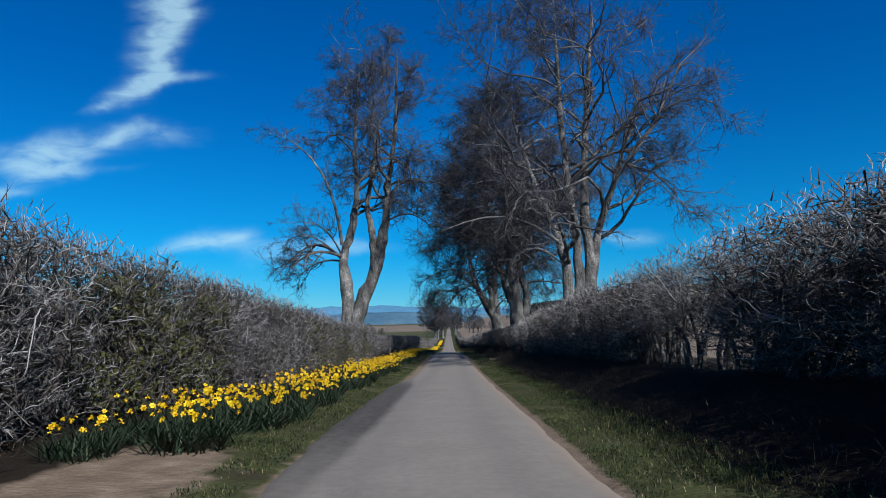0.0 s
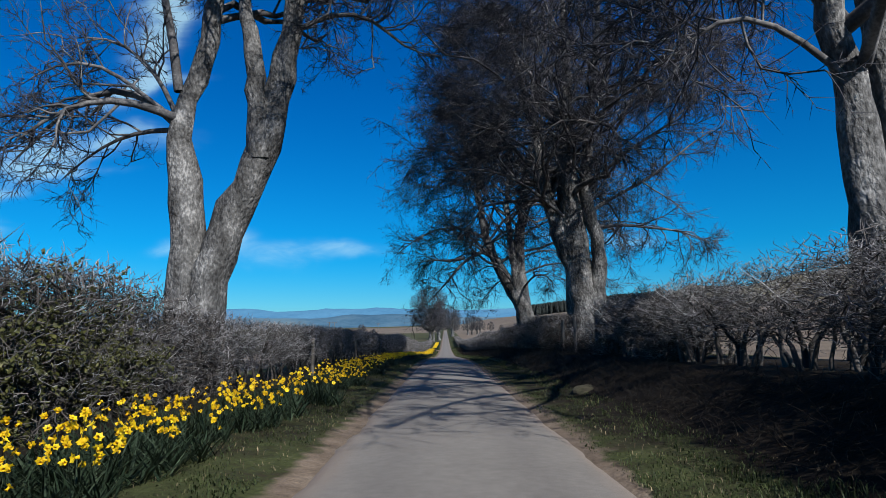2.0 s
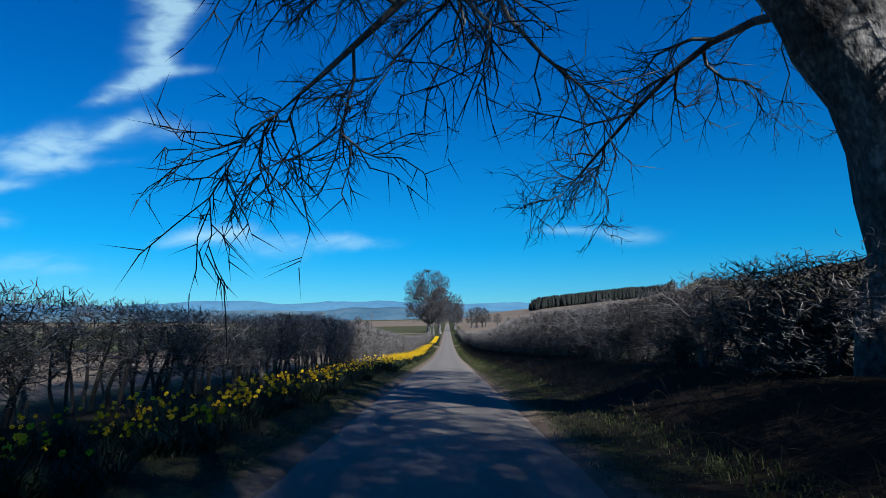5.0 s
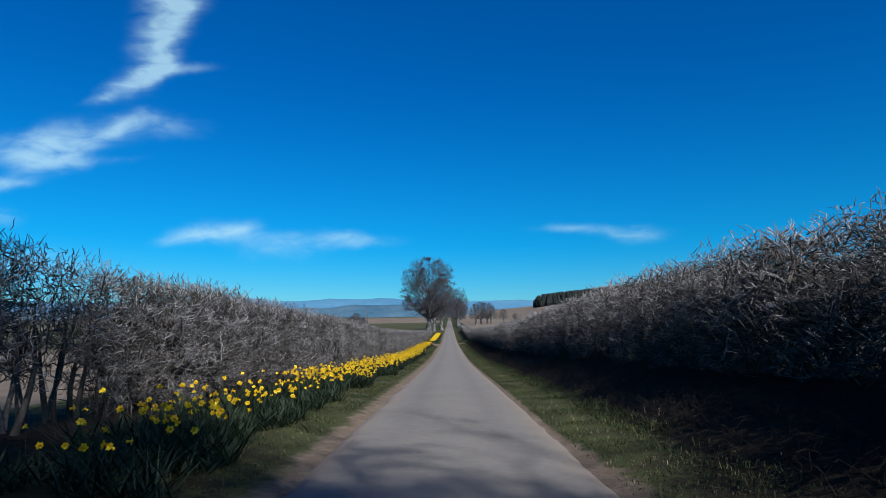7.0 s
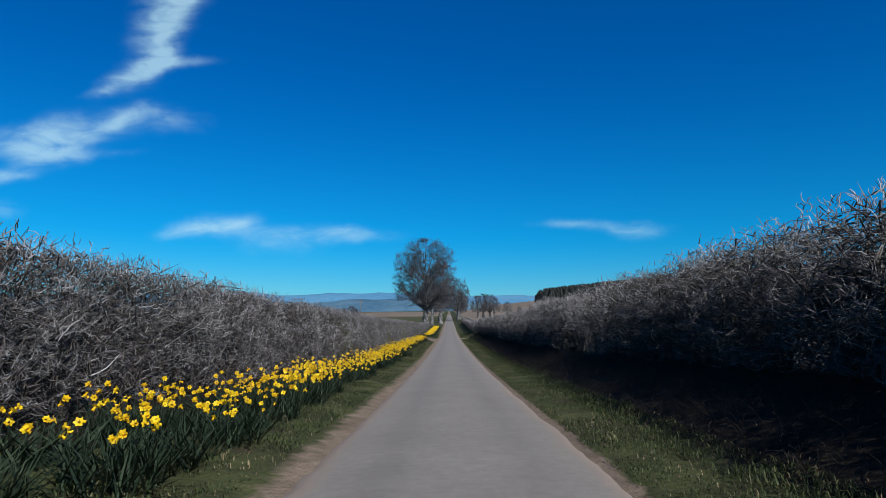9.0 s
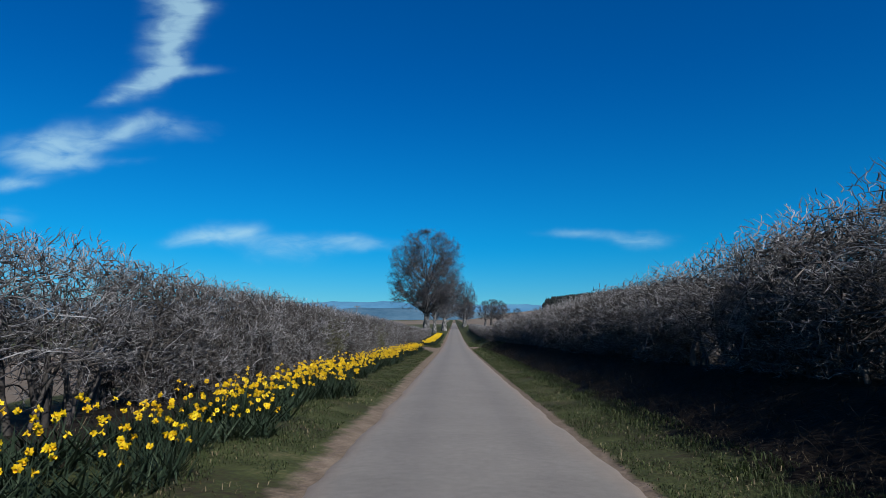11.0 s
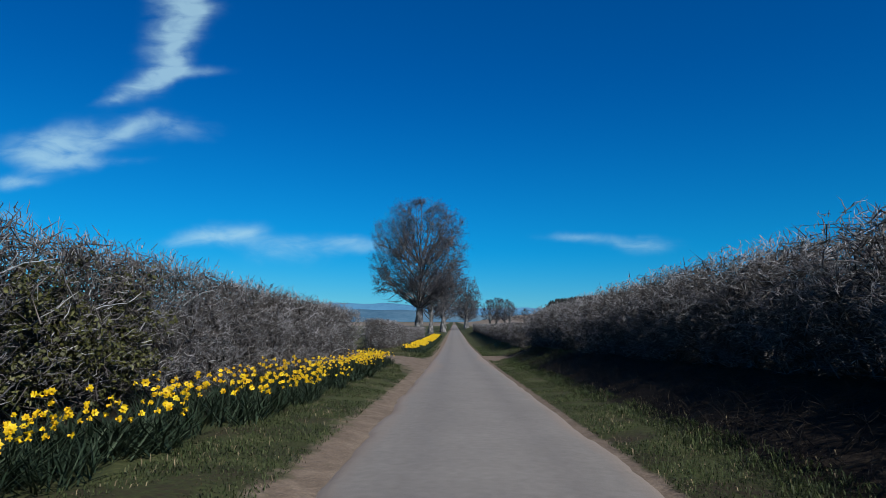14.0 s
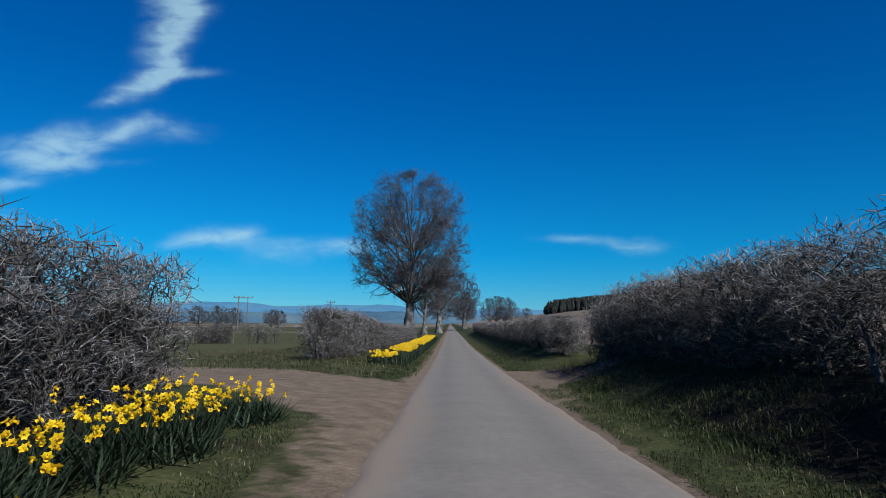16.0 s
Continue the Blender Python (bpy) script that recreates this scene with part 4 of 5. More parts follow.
# ---------------------------------------------------------------- hedges
def hedge_shrub(seed, leggy, buds=0, stems=8, n1=11, n2=7, n3=4):
    """A hawthorn of a clipped hedge, about 2.2 m high: stems, then twigs cut off level at the top and sides."""
    rng = np.random.default_rng(seed)
    shrub = new("hedge_shrub")
    base = np.stack([rng.uniform(-0.25, 0.25, stems), np.linspace(-0.78, 0.78, stems) + rng.normal(0, 0.08, stems), np.full(stems, -0.05)], -1)
    way = np.stack([rng.normal(0, 0.1, stems), rng.normal(0, 0.18, stems), np.ones(stems)], -1)
    l0 = grow(rng, base, way, rng.uniform(1.35, 2.0, stems), 7, 0.13, 0.03)
    r0 = taper(rng.uniform(0.022, 0.05, stems), np.full(stems, 0.008), 7)

    def clipped(l, rr, slack):
        top = 2.2 + rng.normal(0, slack, len(l)) + 0.06 * np.sin(l[:, 0, 1] * 4 + seed)
        half = 0.85 + rng.normal(0, slack, len(l))
        keep = (l[:, :, 2].max(1) < top) & (np.abs(l[:, :, 0]).max(1) < half) & (l[:, :, 2].min(1) > 0.02) & (np.abs(l[:, :, 1]).max(1) < 1.6)
        return l[keep], rr[keep]

    p, d, r, at = shoots(rng, l0, r0, n1, 0.36 if leggy else 0.04, 0.97, 60)
    l1, r1 = clipped(grow(rng, p, d, rng.uniform(0.4, 0.85, len(p)), 6, 0.5, 0.02), taper(np.clip(r * 0.55, 0.0078, 0.02), np.full(len(p), 0.003), 6), 0.03)
    p, d, r, at = shoots(rng, l1, r1, n2, 0.1, 1.0, 52)
    l2, r2 = clipped(grow(rng, p, d, rng.uniform(0.12, 0.4, len(p)), 4, 0.45, 0.08), taper(np.clip(r * 0.7, 0.0045, 0.0085), np.full(len(p), 0.003), 4), 0.03)
    p, d, r, at = shoots(rng, l2, r2, n3, 0.1, 1.0, 55)
    d[:, 2] = d[:, 2] * 0.8 + 0.12 + 0.75 * np.clip(p[:, 2] / 2.2, 0, 1) ** 3
    l3, r3 = clipped(grow(rng, p, d, rng.uniform(0.05, 0.17, len(p)), 2, 0.2, 0.1), taper(np.full(len(p), 0.0048), np.full(len(p), 0.002), 2), 0.04)
    # old crossing wood inside
    n = 320 if leggy else 2100
    core = np.stack([rng.normal(0, 0.3, n), rng.uniform(-0.98, 0.98, n), (0.95 + 1.1 * rng.random(n)) if leggy else 0.03 + 2.0 * rng.random(n)], -1)
    l4, r4 = clipped(grow(rng, core, rng.normal(0, 1, (n, 3)) * (0.6, 1, 0.8), rng.uniform(0.15, 0.4, n), 2, 0.6, 0), taper(rng.uniform(0.006, 0.012, n), np.full(n, 0.003), 2), 0.03)
    v, f = joined([tubes(l0, r0, 6), tubes(l1, r1, 3), tubes(l4, r4, 3)])
    tagged(mesh_object("stem_frame", v, f, M_STEM, shrub), kind="stuff")
    # long bent shoots laid along the faces
    n = 16
    face = np.stack([rng.choice((-1, 1), n) * rng.uniform(0.35, 0.62, n), rng.uniform(-0.9, 0.9, n), rng.uniform(0.75 if leggy else 0.3, 1.45, n)], -1)
    l5, r5 = clipped(grow(rng, face, np.stack([np.sign(face[:, 0]) * 0.3, rng.choice((-1, 1), n), rng.normal(0.15, 0.5, n)], -1), rng.uniform(0.5, 1.15, n), 8, 0.17, -0.02), taper(rng.uniform(0.0065, 0.011, n), np.full(n, 0.004), 8), 0.01)
    # cut ends: short upright shoots over the trimmed top, and outward ones on the faces
    n = 300
    cut = np.stack([rng.uniform(-0.72, 0.72, n), rng.uniform(-0.88, 0.88, n), rng.uniform(1.78, 2.08, n)], -1)
    n2 = 260
    side = np.stack([rng.choice((-1, 1), n2) * rng.uniform(0.5, 0.68, n2), rng.uniform(-0.88, 0.88, n2), rng.uniform(0.8 if leggy else 0.35, 1.8, n2)], -1)
    start = np.concatenate([cut, side])
    lean = np.concatenate([rng.normal(0, 0.45, (n, 3)) + (0, 0, 1), rng.normal(0, 0.5, (n2, 3)) + np.stack([np.sign(side[:, 0]), 0 * side[:, 0], 0.5 + 0 * side[:, 0]], -1)])
    l6, r6 = clipped(grow(rng, start, lean, rng.uniform(0.08, 0.2, n + n2), 4, 0.5, 0.02), taper(rng.uniform(0.004, 0.007, n + n2), np.full(n + n2, 0.003), 4), 0.035)
    v, f = joined([tubes(l2, r2, 3), tubes(l3, r3, 3), tubes(l5, r5, 4), tubes(l6, r6, 3)])
    tagged(mesh_object("twig_mass", v, f, M_HEDGE, shrub), kind="stuff")
    if buds:
        n = buds
        pick = rng.integers(0, len(l3), n)
        c = l3[pick, rng.integers(0, 2, n)] + rng.normal(0, 0.015, (n, 3))
        a, b = unit(rng.normal(0, 1, (n, 3))) * 0.032, unit(rng.normal(0, 1, (n, 3))) * 0.022
        lv = np.stack([c - a, c - b, c + a, c + b], 1).reshape(-1, 3)
        tagged(mesh_object("young_leaves", lv, np.arange(4 * n).reshape(n, 4), M_BUD, shrub, "small fresh green leaves"), kind="stuff")
    return tagged(shrub, "leafless clipped hawthorn shrub of grey twigs in the roadside hedge", "hedge")


DENSE = [hedge_shrub(100 + i, False, n2=9, n3=8) for i in range(6)]
LEGGY = [hedge_shrub(200 + i, True, n1=8) for i in range(4)]
GREEN = [hedge_shrub(300 + i, False, buds=11000) for i in range(2)]
FAR = [hedge_shrub(400 + i, False, stems=6, n1=7, n2=5, n3=2) for i in range(3)]
for s in DENSE + LEGGY + GREEN + FAR:
    s.location = (0, -400, -60)


def hedge_run(rng, group, x, y0, y1, step, top, kinds, depth=1.0):
    y = y0
    while y < y1:
        name = kinds(y)
        if not name:
            y += step
            continue
        shrub = {"dense": DENSE, "leggy": LEGGY, "green": GREEN, "far": FAR}[name][rng.integers(0, {"dense": 6, "leggy": 4, "green": 2, "far": 3}[name])]
        px = x + rng.normal(0, 0.08)
        h = top(y) * (1 + rng.normal(0, 0.01)) / 2.41
        turn = radians(180 * rng.integers(0, 2) + rng.normal(0, 8))
        m = Matrix.LocRotScale((px, y, float(land_z(px, y)) - 0.04), Euler((rng.normal(0, 0.02), rng.normal(0, 0.02), turn)), (depth, 1.0, h))
        c = copy_thing(shrub, m)
        c.scale = (depth, 1.0, h)
        label = {"leggy": "leggy bare hawthorn shrub with an open foot in the hedge", "green": "hawthorn shrub with young green leaves in the hedge"}.get(name)
        tagged(c, label or "", group=group)
        y += step * (1 + rng.normal(0, 0.08))


rng = np.random.default_rng(5)
hedge_run(rng, "hedge on the daffodil side", -4.9, -4, 190.5, 1.55, lambda y: float(np.interp(y, (0, 14, 24, 36, 40, 80, 88, 190), (2.85, 2.75, 2.45, 2.3, 1.75, 1.85, 2.42, 2.36))),
          lambda y: "green" if 8.5 < y < 13.5 or 136 < y < 138.5 or 156 < y < 159 or 169 < y < 172 or 20.5 < y < 28.5 or 32 < y < 36 else "leggy" if 40 < y < 97 or 139.5 < y < 143 or 159.5 < y < 163 or y < 30 and rng.random() < 0.1 else "dense")
hedge_run(rng, "hedge on the bank", 4.75, -2, 203, 1.55, lambda y: float(np.interp(y, (0, 28, 34, 47, 54, 60, 62, 70, 84, 92, 102, 136, 140, 143, 147, 200), (2.5, 2.35, 1.8, 1.75, 1.75, 1.75, 1.6, 1.65, 1.7, 2.13, 2.26, 2.22, 2.46, 2.46, 2.2, 2.26))),
          lambda y: "" if 47.2 < y < 54.3 or 61 < y < 85 and rng.random() < 0.16 else "leggy" if 33 < y < 47.5 and rng.random() < 0.5 or 61 < y < 86 and rng.random() < 0.45 or 10.5 < y < 14.5 or 105 < y < 107 or 131.5 < y < 135 or 140.5 < y < 142 or 145.5 < y < 147 or 160.5 < y < 163 or 187 < y < 189 else "dense", depth=1.35)
hedge_run(rng, "hedge past the field entrance on the daffodil side", -5.4, 207, 262, 1.6, lambda y: float(np.interp(y, (207, 212, 225, 262), (2.35, 2.25, 1.9, 1.7))), lambda y: "dense" if y < 213 else "far", depth=1.25)
hedge_run(rng, "hedge past the field entrance on the bank", 4.3, 209.5, 300, 1.7, lambda y: 1.75, lambda y: "dense" if y < 214 else "far", depth=1.2)
for x in (-27.5, -26.0, -24.5, -23.0, -21.6, -20.2, -17.6, -16.2):
    shrub = LEGGY[rng.integers(0, 4)] if rng.random() < 0.5 else DENSE[rng.integers(0, 6)]
    c = copy_thing(shrub, Matrix())
    c.matrix_basis = Matrix.LocRotScale((x, 238 + rng.normal(0, 0.15), float(land_z(x, 238)) - 0.04), Euler((0, 0, radians(90))), (1, 0.9, rng.uniform(0.72, 0.86)))
    tagged(c, "low trimmed hawthorn shrub along the edge of a field", group="low hedge across the field")
for s in DENSE + LEGGY + GREEN + FAR:
    for c in s.children:
        bpy.data.objects.remove(c)
    bpy.data.objects.remove(s)


# ---------------------------------------------------------------- daffodils
def flower_mesh(seed):
    """One nodding daffodil: six petals round a flared trumpet, facing -y."""
    rng = np.random.default_rng(seed)
    bm = bmesh.new()
    for i in range(6):
        a = i * math.pi / 3 + rng.normal(0, 0.08)
        c, s, back = math.cos(a), math.sin(a), 0.012 * rng.random()
        w, r = 0.0165, 0.044 + rng.normal(0, 0.003)
        pts = ((0.006 * c, 0, 0.006 * s), (r * 0.55 * c - w * s, back, r * 0.55 * s + w * c), (r * c, back + 0.004, r * s), (r * 0.55 * c + w * s, back, r * 0.55 * s - w * c))
        bm.faces.new([bm.verts.new(p) for p in pts])
    n = 7
    rings = [[bm.verts.new((rr * math.cos(k * 2 * math.pi / n), yy, rr * math.sin(k * 2 * math.pi / n))) for k in range(n)] for rr, yy in ((0.009, 0.002), (0.011, -0.022), (0.017 , -0.034))]
    for a, b in zip(rings, rings[1:]):
        for k in range(n):
            f = bm.faces.new((a[k], a[(k + 1) % n], b[(k + 1) % n], b[k]))
            f.material_index = 1
    me = bpy.data.meshes.new("flower")
    bm.to_mesh(me)
    bm.free()
    me.materials.append(M_PETAL), me.materials.append(M_TRUMPET)
    return me


FLOWERS = [flower_mesh(i) for i in range(5)]


def blades(rng, n, spread, lo, hi, width, lean):
    """Strap leaves that rise from the ground and arch over. Gives vertices, quads and triangles."""
    a, rad = rng.uniform(0, 2 * math.pi, n), spread * np.sqrt(rng.random(n))
    base = np.stack([rad * np.cos(a), rad * np.sin(a), np.full(n, -0.02)], -1)
    out = rng.uniform(0, 2 * math.pi, n)
    d = np.stack([np.cos(out) * lean, np.sin(out) * lean, np.ones(n)], -1) * (0.6 + 0.8 * rng.random((n, 1))) ** [[1, 1, 0]]
    l = grow(rng, base, d, rng.uniform(lo, hi, n), 4, 0.06, -0.10)
    side = np.stack([-np.sin(out), np.cos(out), np.zeros(n)], -1)
    w = width * (0.7 + 0.6 * rng.random((n, 1, 1)))
    prof = np.array((0.8, 1.0, 0.7, 0.0))[None, :, None]
    left, right = l - side[:, None] * w * prof, l + side[:, None] * w * prof
    v = np.concatenate([left[:, :3], right[:, :3], l[:, 3:]], 1)
    off = (np.arange(n) * 7)[:, None, None]
    q = np.array(((0, 3, 4, 1), (1, 4, 5, 2)))[None] + off
    t = np.array(((2, 5, 6),))[None] + off
    return v.reshape(-1, 3), q.reshape(-1, 4), t.reshape(-1, 3)


def daffodil_clump(seed, heads):
    rng = np.random.default_rng(seed)
    clump = new("daffodil_clump")
    v, q, t = blades(rng, 240, 0.36, 0.24, 0.48, 0.008, 0.85)
    v[:, 1] *= 1.9
    tagged(mesh_object("leaves", v, [q, t], M_LEAF, clump), kind="stuff")
    a, rad = rng.uniform(0, 2 * math.pi, heads), 0.3 * np.sqrt(rng.random(heads))
    base = np.stack([rad * np.cos(a), rad * np.sin(a) * 1.9, np.zeros(heads)], -1)
    l = grow(rng, base, np.stack([np.cos(a) * 0.25, np.sin(a) * 0.25, np.ones(heads)], -1), rng.uniform(0.3, 0.54, heads), 4, 0.06, 0)
    v, f = joined([tubes(l, np.full((heads, 4), 0.003), 3)])
    tagged(mesh_object("stalk_tuft", v, f, M_LEAF, clump), kind="stuff")
    for k in range(heads):
        ob = new("flower", FLOWERS[rng.integers(0, 5)])
        ob.parent = clump
        s = rng.uniform(0.7, 0.98)
        ob.matrix_local = Matrix.LocRotScale(Vector(l[k, -1]), Euler((radians(rng.uniform(-10, 50)), 0, radians(rng.normal(30, 75)))), (s,) * 3)
    return tagged(clump, "clump of yellow trumpet daffodils with grey-green leaves on the verge", "daffodils", group="daffodils along the lane")


CLUMPS = [daffodil_clump(500 + i, h) for i, h in enumerate((18, 22, 23, 19, 6, 10))]
rng = np.random.default_rng(77)
for c in CLUMPS:
    c.location = (0, -400, -60)
y = 7.0
while y < 189.5:
    rich = 1.0 if y < 40 or 101 < y else 0.92
    for x in ((-2.8, -3.4) if y < 150 else (-3.15, -3.68)):
        if rng.random() < rich * (1.0 if x > -3.1 else 0.92):
            px, py = x + rng.normal(0, 0.15), y + rng.normal(0, 0.25)
            few = 0.85 if 84 < y < 104 else 0.4 if 36 < y < 100 else 0.75 if 179.5 < y < 182.5 else 0.22 if 150 < y < 179.5 else 0.05
            c = copy_thing(CLUMPS[rng.integers(4, 6) if rng.random() < few else rng.integers(0, 4)], Matrix.Identity(4))
            place(c, px, py, rng.uniform(-35, 35), rng.uniform(0.8, 1.15) * (1.0 if y < 40 or 92 < y else 0.88), 0.0)
    y += 1.08
for px, py in ((-3.05, 189.6), (-3.35, 190.1), (-3.65, 189.4), (-3.4, 188.4), (-3.3, 187.2), (-3.5, 186.1), (-3.3, 185.0)):
    place(copy_thing(CLUMPS[rng.integers(0, 6)], Matrix.Identity(4)), px, py, rng.uniform(-20, 20), 0.95, 0.0)


def far_daffodils():
    """The rest of the band, too far off to count."""
    rng = np.random.default_rng(78)
    me = FLOWERS[0]
    co = np.array([v.co for v in me.vertices])
    polys = [np.array(p.vertices) for p in me.polygons]
    n = 1900
    ys = 205 + 63 * rng.random(n) ** 0.9
    xs = -2.5 - 1.1 * rng.random(n)
    gap = np.array([noise.noise(Vector((a * 0.6, b * 0.22, 5))) for a, b in zip(xs, ys)])
    stay = (gap > -0.12 - (ys - 205) / 60) & ((ys > 214) | (ys < 209.5) & (gap > -0.05))
    xs, ys = xs[stay], ys[stay]
    n = len(xs)
    vs, fs = [], []
    quads = np.array([p for p in polys if len(p) == 4])
    for i in range(n):
        a = rng.normal(0.5, 1.2)
        r = np.array(((math.cos(a), -math.sin(a), 0), (math.sin(a), math.cos(a), 0), (0, 0, 1)))
        vs.append((co * 1.5) @ r.T + (xs[i], ys[i], float(land_z(xs[i], ys[i])) + rng.uniform(0.3, 0.48)))
        fs.append(quads + i * len(co))
    ob = mesh_object("daffodil_band", np.concatenate(vs), np.concatenate(fs), M_PETAL)
    tagged(ob, "long band of yellow daffodils along the far verge", "daffodils", kind="stuff")
    m = 16000
    v, q, t = blades(rng, m, 0.01, 0.22, 0.42, 0.016, 0.45)
    ly, lx = 206 + 62 * rng.random(m), -2.2 - 1.5 * rng.random(m)
    v = v.reshape(m, 7, 3) + np.stack([lx, ly, land_z(lx, ly)], -1)[:, None]
    tagged(mesh_object("leaves", v, [q, t], M_LEAF, ob, "grey-green strap leaves"), kind="stuff")


far_daffodils()
for s in CLUMPS:
    for c in s.children:
        bpy.data.objects.remove(c)
    bpy.data.objects.remove(s)


# ---------------------------------------------------------------- grass of the verges
def short_blades(rng, n, lo, hi, width):
    """Grass blades of five vertices each, bent to one side."""
    a, h = rng.uniform(0, 2 * math.pi, n), lo + (hi - lo) * rng.random(n) ** 1.6
    out, side = np.stack([np.cos(a), np.sin(a), 0 * a], -1), np.stack([-np.sin(a), np.cos(a), 0 * a], -1)
    lean, w = rng.uniform(0.4, 1.5, n)[:, None], width * rng.uniform(0.7, 1.3, (n, 1))
    up = np.array((0, 0, 1.0)) * h[:, None]
    foot, mid, tip = out * 0, up * 0.6 + out * h[:, None] * lean * 0.3, up * (1 - 0.35 * lean) + out * h[:, None] * lean
    return np.stack([foot - side * w, mid - side * w, foot + side * w, mid + side * w, tip], 1)


def build_grass(name, label, seed, n, mat, bands, lo, hi, width, y0=-3, y1=212):
    rng = np.random.default_rng(seed)
    v = short_blades(rng, n, lo, hi, width)
    pick = rng.choice(len(bands), n, p=np.array([b[2] for b in bands]) / sum(b[2] for b in bands))
    a, b = np.array([b[0] for b in bands])[pick], np.array([b[1] for b in bands])[pick]
    x, y = a + (b - a) * rng.random(n), y0 + (y1 - y0) * rng.random(n)
    clump = np.array([noise.noise(Vector((p * 1.3, r * 1.3, seed))) for p, r in zip(x, y)])
    bare = ((x < 0) & (y > 190.8) & (y < 198.8 - 0.15 * (x + 2))) | ((x < 0) & (np.hypot((x + 1.3) / 1.15, (y - 192.5) / 9) < 1)) | ((x > 0) & (y > 198) & (y < 205)) | ((x < -2.2) & (x > -4) & (y < 7.5))
    thin = (y > 33) & (y < 97) & (np.abs(x) < 4) & (rng.random(n) < np.where(x > 0, 0.6, 0.45))
    keep = (clump > -0.25) & ~bare & ~thin
    v = v * (0.7 + 0.6 * np.clip(clump + 0.4, 0, 1))[:, None, None] + np.stack([x, y, land_z(x, y) + 0.01], -1)[:, None]
    m = int(keep.sum())
    off = (np.arange(m) * 5)[:, None, None]
    qq = (np.array(((0, 2, 3, 1),))[None] + off).reshape(-1, 4)
    tt = (np.array(((1, 3, 4),))[None] + off).reshape(-1, 3)
    tagged(mesh_object(name, v[keep], [qq, tt], mat), label, "grass", kind="stuff")


build_grass("verge_grass", "short green grass on the verges of the lane", 61, 520000, M_BLADE, ((1.45, 2.7, 1.0), (-2.9, -1.75, 0.95), (-4.0, -2.8, 0.15)), 0.012, 0.055, 0.0036)
build_grass("verge_grass", "rough tufted grass beside the field entrance", 63, 42000, M_BLADE, ((-11, -1.6, 1.0), (1.6, 4.4, 0.35)), 0.02, 0.14, 0.005, 198, 226)
build_grass("bank_grass", "rank green growth at the hedge foot beside the entrance", 67, 16000, M_BLADE, ((2.0, 4.0, 1.0),), 0.03, 0.15, 0.0045, 188, 203.5)
build_grass("bank_grass", "rough uncut grass on the bank below the hedge", 65, 60000, M_BLADE, ((2.2, 2.7, 1.0),), 0.03, 0.13, 0.0042, -3, 203)
build_grass("dead_grass", "dry grass tufts beside the field entrance", 64, 9000, M_STRAW, ((-14, -2.6, 1.0),), 0.03, 0.2, 0.004, 198, 224)
build_grass("dead_grass", "short withered blades among the verge grass", 66, 60000, M_STRAW, ((1.45, 2.9, 1.0), (-2.9, -1.7, 0.8)), 0.015, 0.07, 0.003)
build_grass("dead_grass", "dry straw-coloured grass along the foot of the hedges", 62, 5000, M_STRAW, ((2.5, 3.4, 0.15), (-4.6, -3.4, 0.5)), 0.06, 0.26, 0.0025)


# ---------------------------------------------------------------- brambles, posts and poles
# dead stems coloured almost black, which puts the shade under the hedge into them
M_SHADED_BRAMBLE = material("shaded_dead_bramble", ((0.2, (0.003, 0.0025, 0.002)), (0.65, (0.008, 0.0065, 0.005)), (0.95, (0.026, 0.021, 0.017))), scale=1.0, rough=0.85, bump=0, per_island=0.6)


def build_brambles(name, label, seed, n, x0, x1, size, y0, y1):
    """Low arching dead stems at the foot of a hedge."""
    rng = np.random.default_rng(seed)
    x, y = rng.uniform(x0, x1, n), rng.uniform(y0, y1, n)
    a = rng.uniform(0, 2 * math.pi, n)
    way = np.stack([np.cos(a), np.sin(a), rng.uniform(0.5, 2.2, n)], -1)
    l = grow(rng, np.stack([x, y, land_z(x, y) - 0.03], -1), way, size * rng.uniform(0.3, 1.1, n), 6, 0.32, -0.16)
    l[:, :, 2] = np.maximum(l[:, :, 2], land_z(l[:, :, 0], l[:, :, 1]) + 0.01)
    v, f = joined([tubes(l, taper(rng.uniform(0.0025, 0.006, n), np.full(n, 0.0015), 6), 3)])
    tagged(mesh_object(name, v, f, M_SHADED_BRAMBLE), label, "undergrowth", kind="stuff")


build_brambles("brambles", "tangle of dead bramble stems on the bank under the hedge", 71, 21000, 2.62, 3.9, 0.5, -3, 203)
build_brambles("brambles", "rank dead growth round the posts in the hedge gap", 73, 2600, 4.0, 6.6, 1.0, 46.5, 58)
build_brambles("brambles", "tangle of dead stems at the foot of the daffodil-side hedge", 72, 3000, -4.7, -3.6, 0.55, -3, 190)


def fence_post(height):
    bm = bmesh.new()
    bmesh.ops.create_cone(bm, cap_ends=True, segments=9, radius1=0.046, radius2=0.042, depth=height, matrix=Matrix.Translation((0, 0, height / 2)))
    bmesh.ops.bevel(bm, geom=[e for e in bm.edges if all(v.co.z > height * 0.9 for v in e.verts)], offset=0.012, segments=1, affect="EDGES")
    me = bpy.data.meshes.new("fence_post")
    bm.to_mesh(me)
    bm.free()
    me.materials.append(M_POLE)
    return me


post_mesh = fence_post(1.35)
rng = np.random.default_rng(91)
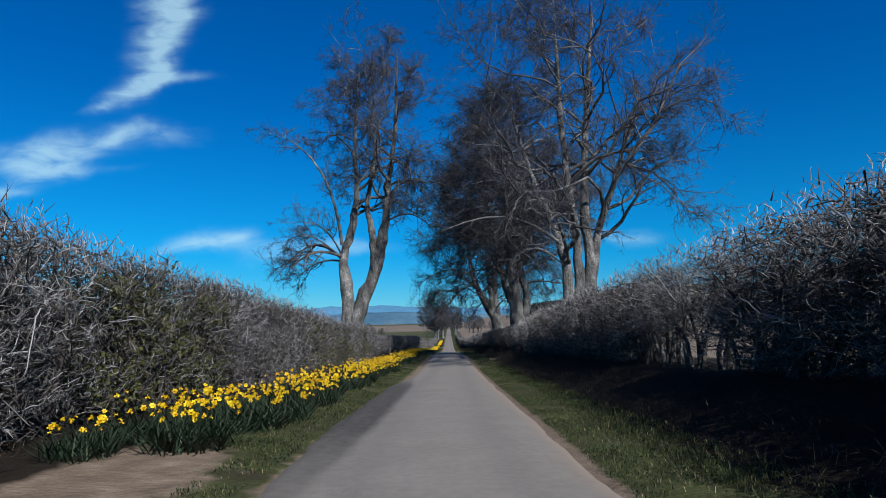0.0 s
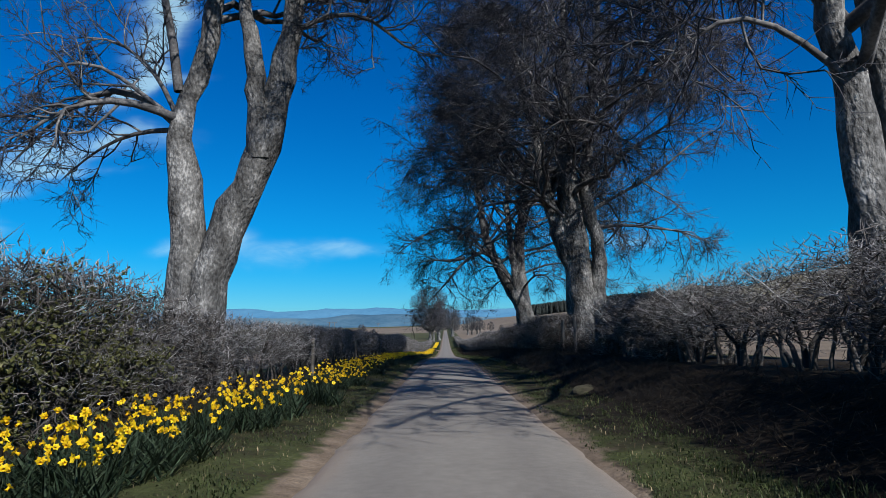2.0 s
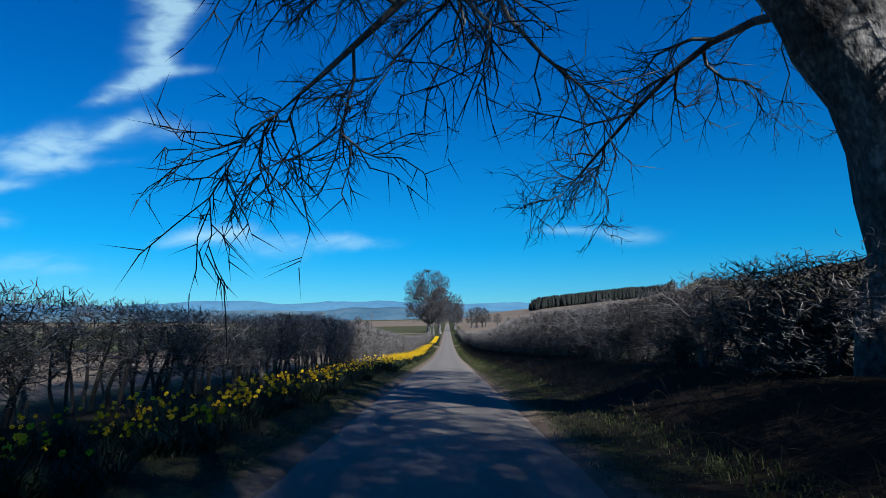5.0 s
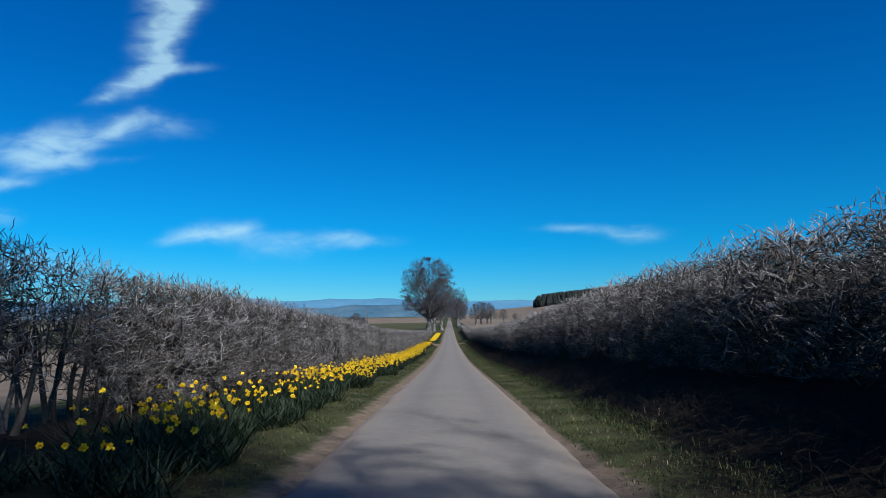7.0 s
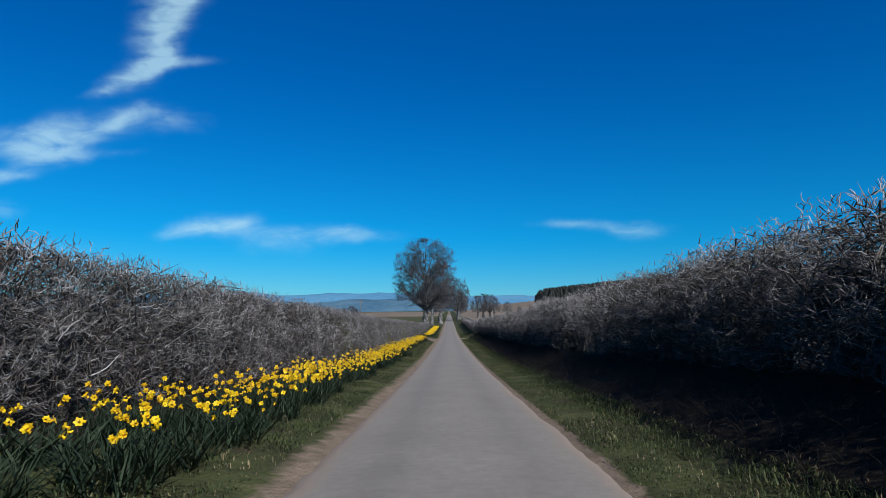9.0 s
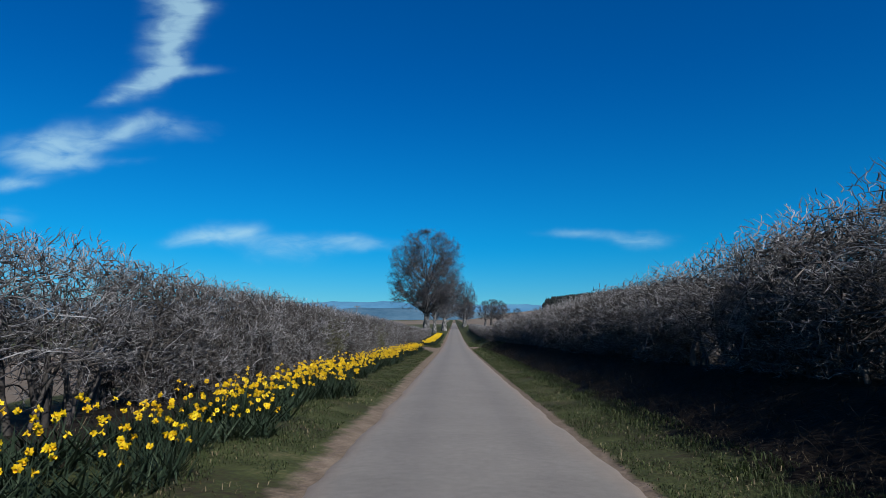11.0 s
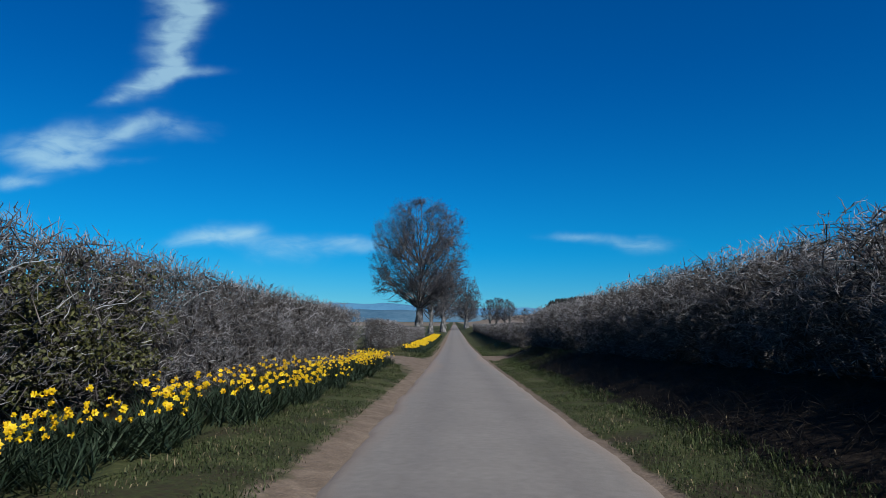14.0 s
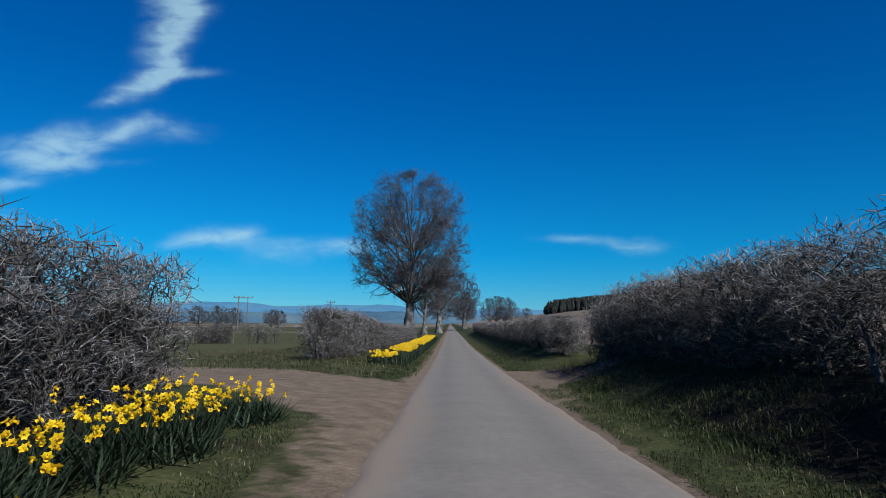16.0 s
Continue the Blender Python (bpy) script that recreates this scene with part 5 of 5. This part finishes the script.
for x, ys in ((-4.25, (47.5, 57.5, 68, 80)), (4.45, (47.2, 50.3, 53.4, 64.5, 76))):
    for y in ys:
        ob = new("fence_post", post_mesh)
        ob.matrix_world = Matrix.LocRotScale((x + rng.normal(0, 0.08), y, float(land_z(x, y)) - 0.1), Euler((rng.normal(0, 0.02), rng.normal(0, 0.02), rng.uniform(0, 6))), (1.35, 1.35, rng.uniform(0.9, 1.1) * (0.85 if x < 0 else 1.0)))
        tagged(ob, "weathered round wooden fence post in the hedge", "fence post", group="fence posts in the hedges")


def utility_pole(height):
    pole = new("utility_pole")
    bm = bmesh.new()
    bmesh.ops.create_cone(bm, cap_ends=True, segments=10, radius1=0.16, radius2=0.11, depth=height, matrix=Matrix.Translation((0, 0, height / 2)))
    part("mast", bm, M_POLE, pole)
    bm = bmesh.new()
    bmesh.ops.create_cube(bm, size=1, matrix=Matrix.Translation((0, -0.14, height - 0.35)) @ Matrix.Diagonal((2.3, 0.1, 0.12, 1)))
    part("crossarm", bm, M_POLE, pole)
    for side in (-1, 1):
        bm = bmesh.new()
        v, q, t = tubes(np.array([[(side * 0.1, -0.14, height - 0.95), (side * 0.62, -0.14, height - 0.38)]]), np.full((1, 2), 0.03), 5, pointed=False)
        vs = [bm.verts.new(p) for p in v]
        for f in q:
            bm.faces.new([vs[i] for i in f])
        part("brace", bm, M_POLE, pole)
    for x, z in ((-1.08, height - 0.29), (0, height), (1.08, height - 0.29)):
        bm = bmesh.new()
        for r, h, up in ((0.03, 0.12, 0.06), (0.11, 0.10, 0.16), (0.08, 0.08, 0.25), (0.11, 0.08, 0.33)):
            bmesh.ops.create_cone(bm, cap_ends=True, segments=8, radius1=r, radius2=r * 0.8, depth=h, matrix=Matrix.Translation((x, -0.14 if x else 0, z + up)))
        part("insulator", bm, M_DARK, pole)
    return tagged(pole, "wooden electricity pole with crossarm and three dark insulators", "utility pole", group="electricity poles")


pole = place(utility_pole(8.3), -32.5, 108, 8)


def twin_pole(height):
    """Two masts that carry one long crossarm with three insulators."""
    pole = new("utility_pole")
    for x, r in ((-1.2, 0.19), (1.2, 0.13)):
        bm = bmesh.new()
        bmesh.ops.create_cone(bm, cap_ends=True, segments=10, radius1=r, radius2=r * 0.75, depth=height, matrix=Matrix.Translation((x, 0, height / 2)))
        part("mast", bm, M_POLE, pole)
    bm = bmesh.new()
    bmesh.ops.create_cube(bm, size=1, matrix=Matrix.Translation((0, -0.16, height - 0.45)) @ Matrix.Diagonal((5.2, 0.14, 0.2, 1)))
    part("crossarm", bm, M_POLE, pole)
    for x in (-2.3, 0, 2.3):
        bm = bmesh.new()
        for r, h, up in ((0.04, 0.14, 0.07), (0.13, 0.12, 0.18), (0.1, 0.1, 0.28), (0.13, 0.1, 0.38)):
            bmesh.ops.create_cone(bm, cap_ends=True, segments=8, radius1=r, radius2=r * 0.8, depth=h, matrix=Matrix.Translation((x, -0.16, height - 0.36 + up)))
        part("insulator", bm, M_DARK, pole)
    return tagged(pole, "pair of wooden electricity poles joined by one long crossarm", "utility pole", group="electricity poles")


place(twin_pole(9.4), -57.4, 361, 12)
place(copy_thing(pole, Matrix()), -35, 370, 15)
for x, y, lean in ((-18.7, 236.6, 0.05), (-22.2, 236.8, -0.08)):
    ob = new("fence_post", post_mesh)
    ob.matrix_world = Matrix.LocRotScale((x, y, float(land_z(x, y)) - 0.1), Euler((lean, -lean, 0.4)), (1.0, 1.0, 0.72))
    tagged(ob, "weathered fence post beside the low field hedge", "fence post", group="fence posts in the hedges")


def broken_rail(length):
    """A snapped, weathered rail with split ends."""
    bm = bmesh.new()
    bmesh.ops.create_cube(bm, size=1, matrix=Matrix.Diagonal((0.085, 0.03, length, 1)))
    bmesh.ops.subdivide_edges(bm, edges=[e for e in bm.edges if abs(e.verts[0].co.z - e.verts[1].co.z) > 0.1], cuts=4)
    rng = np.random.default_rng(17)
    for v in bm.verts:
        v.co += Vector(rng.normal(0, 0.006, 3))
        if abs(v.co.z) > length * 0.45:
            v.co.z += float(rng.normal(0, 0.05))
    me = bpy.data.meshes.new("broken_rail")
    bm.to_mesh(me)
    bm.free()
    me.materials.append(M_POLE)
    return new("broken_rail", me)


rail = broken_rail(0.5)
rail.matrix_world = Matrix.LocRotScale((4.0, 195.6, float(land_z(4.0, 195.6)) + 0.42), Euler((0.2, -0.75, 0.2)), (1, 1, 1))
tagged(rail, "snapped pale weathered rail caught in the hedge", "rail")
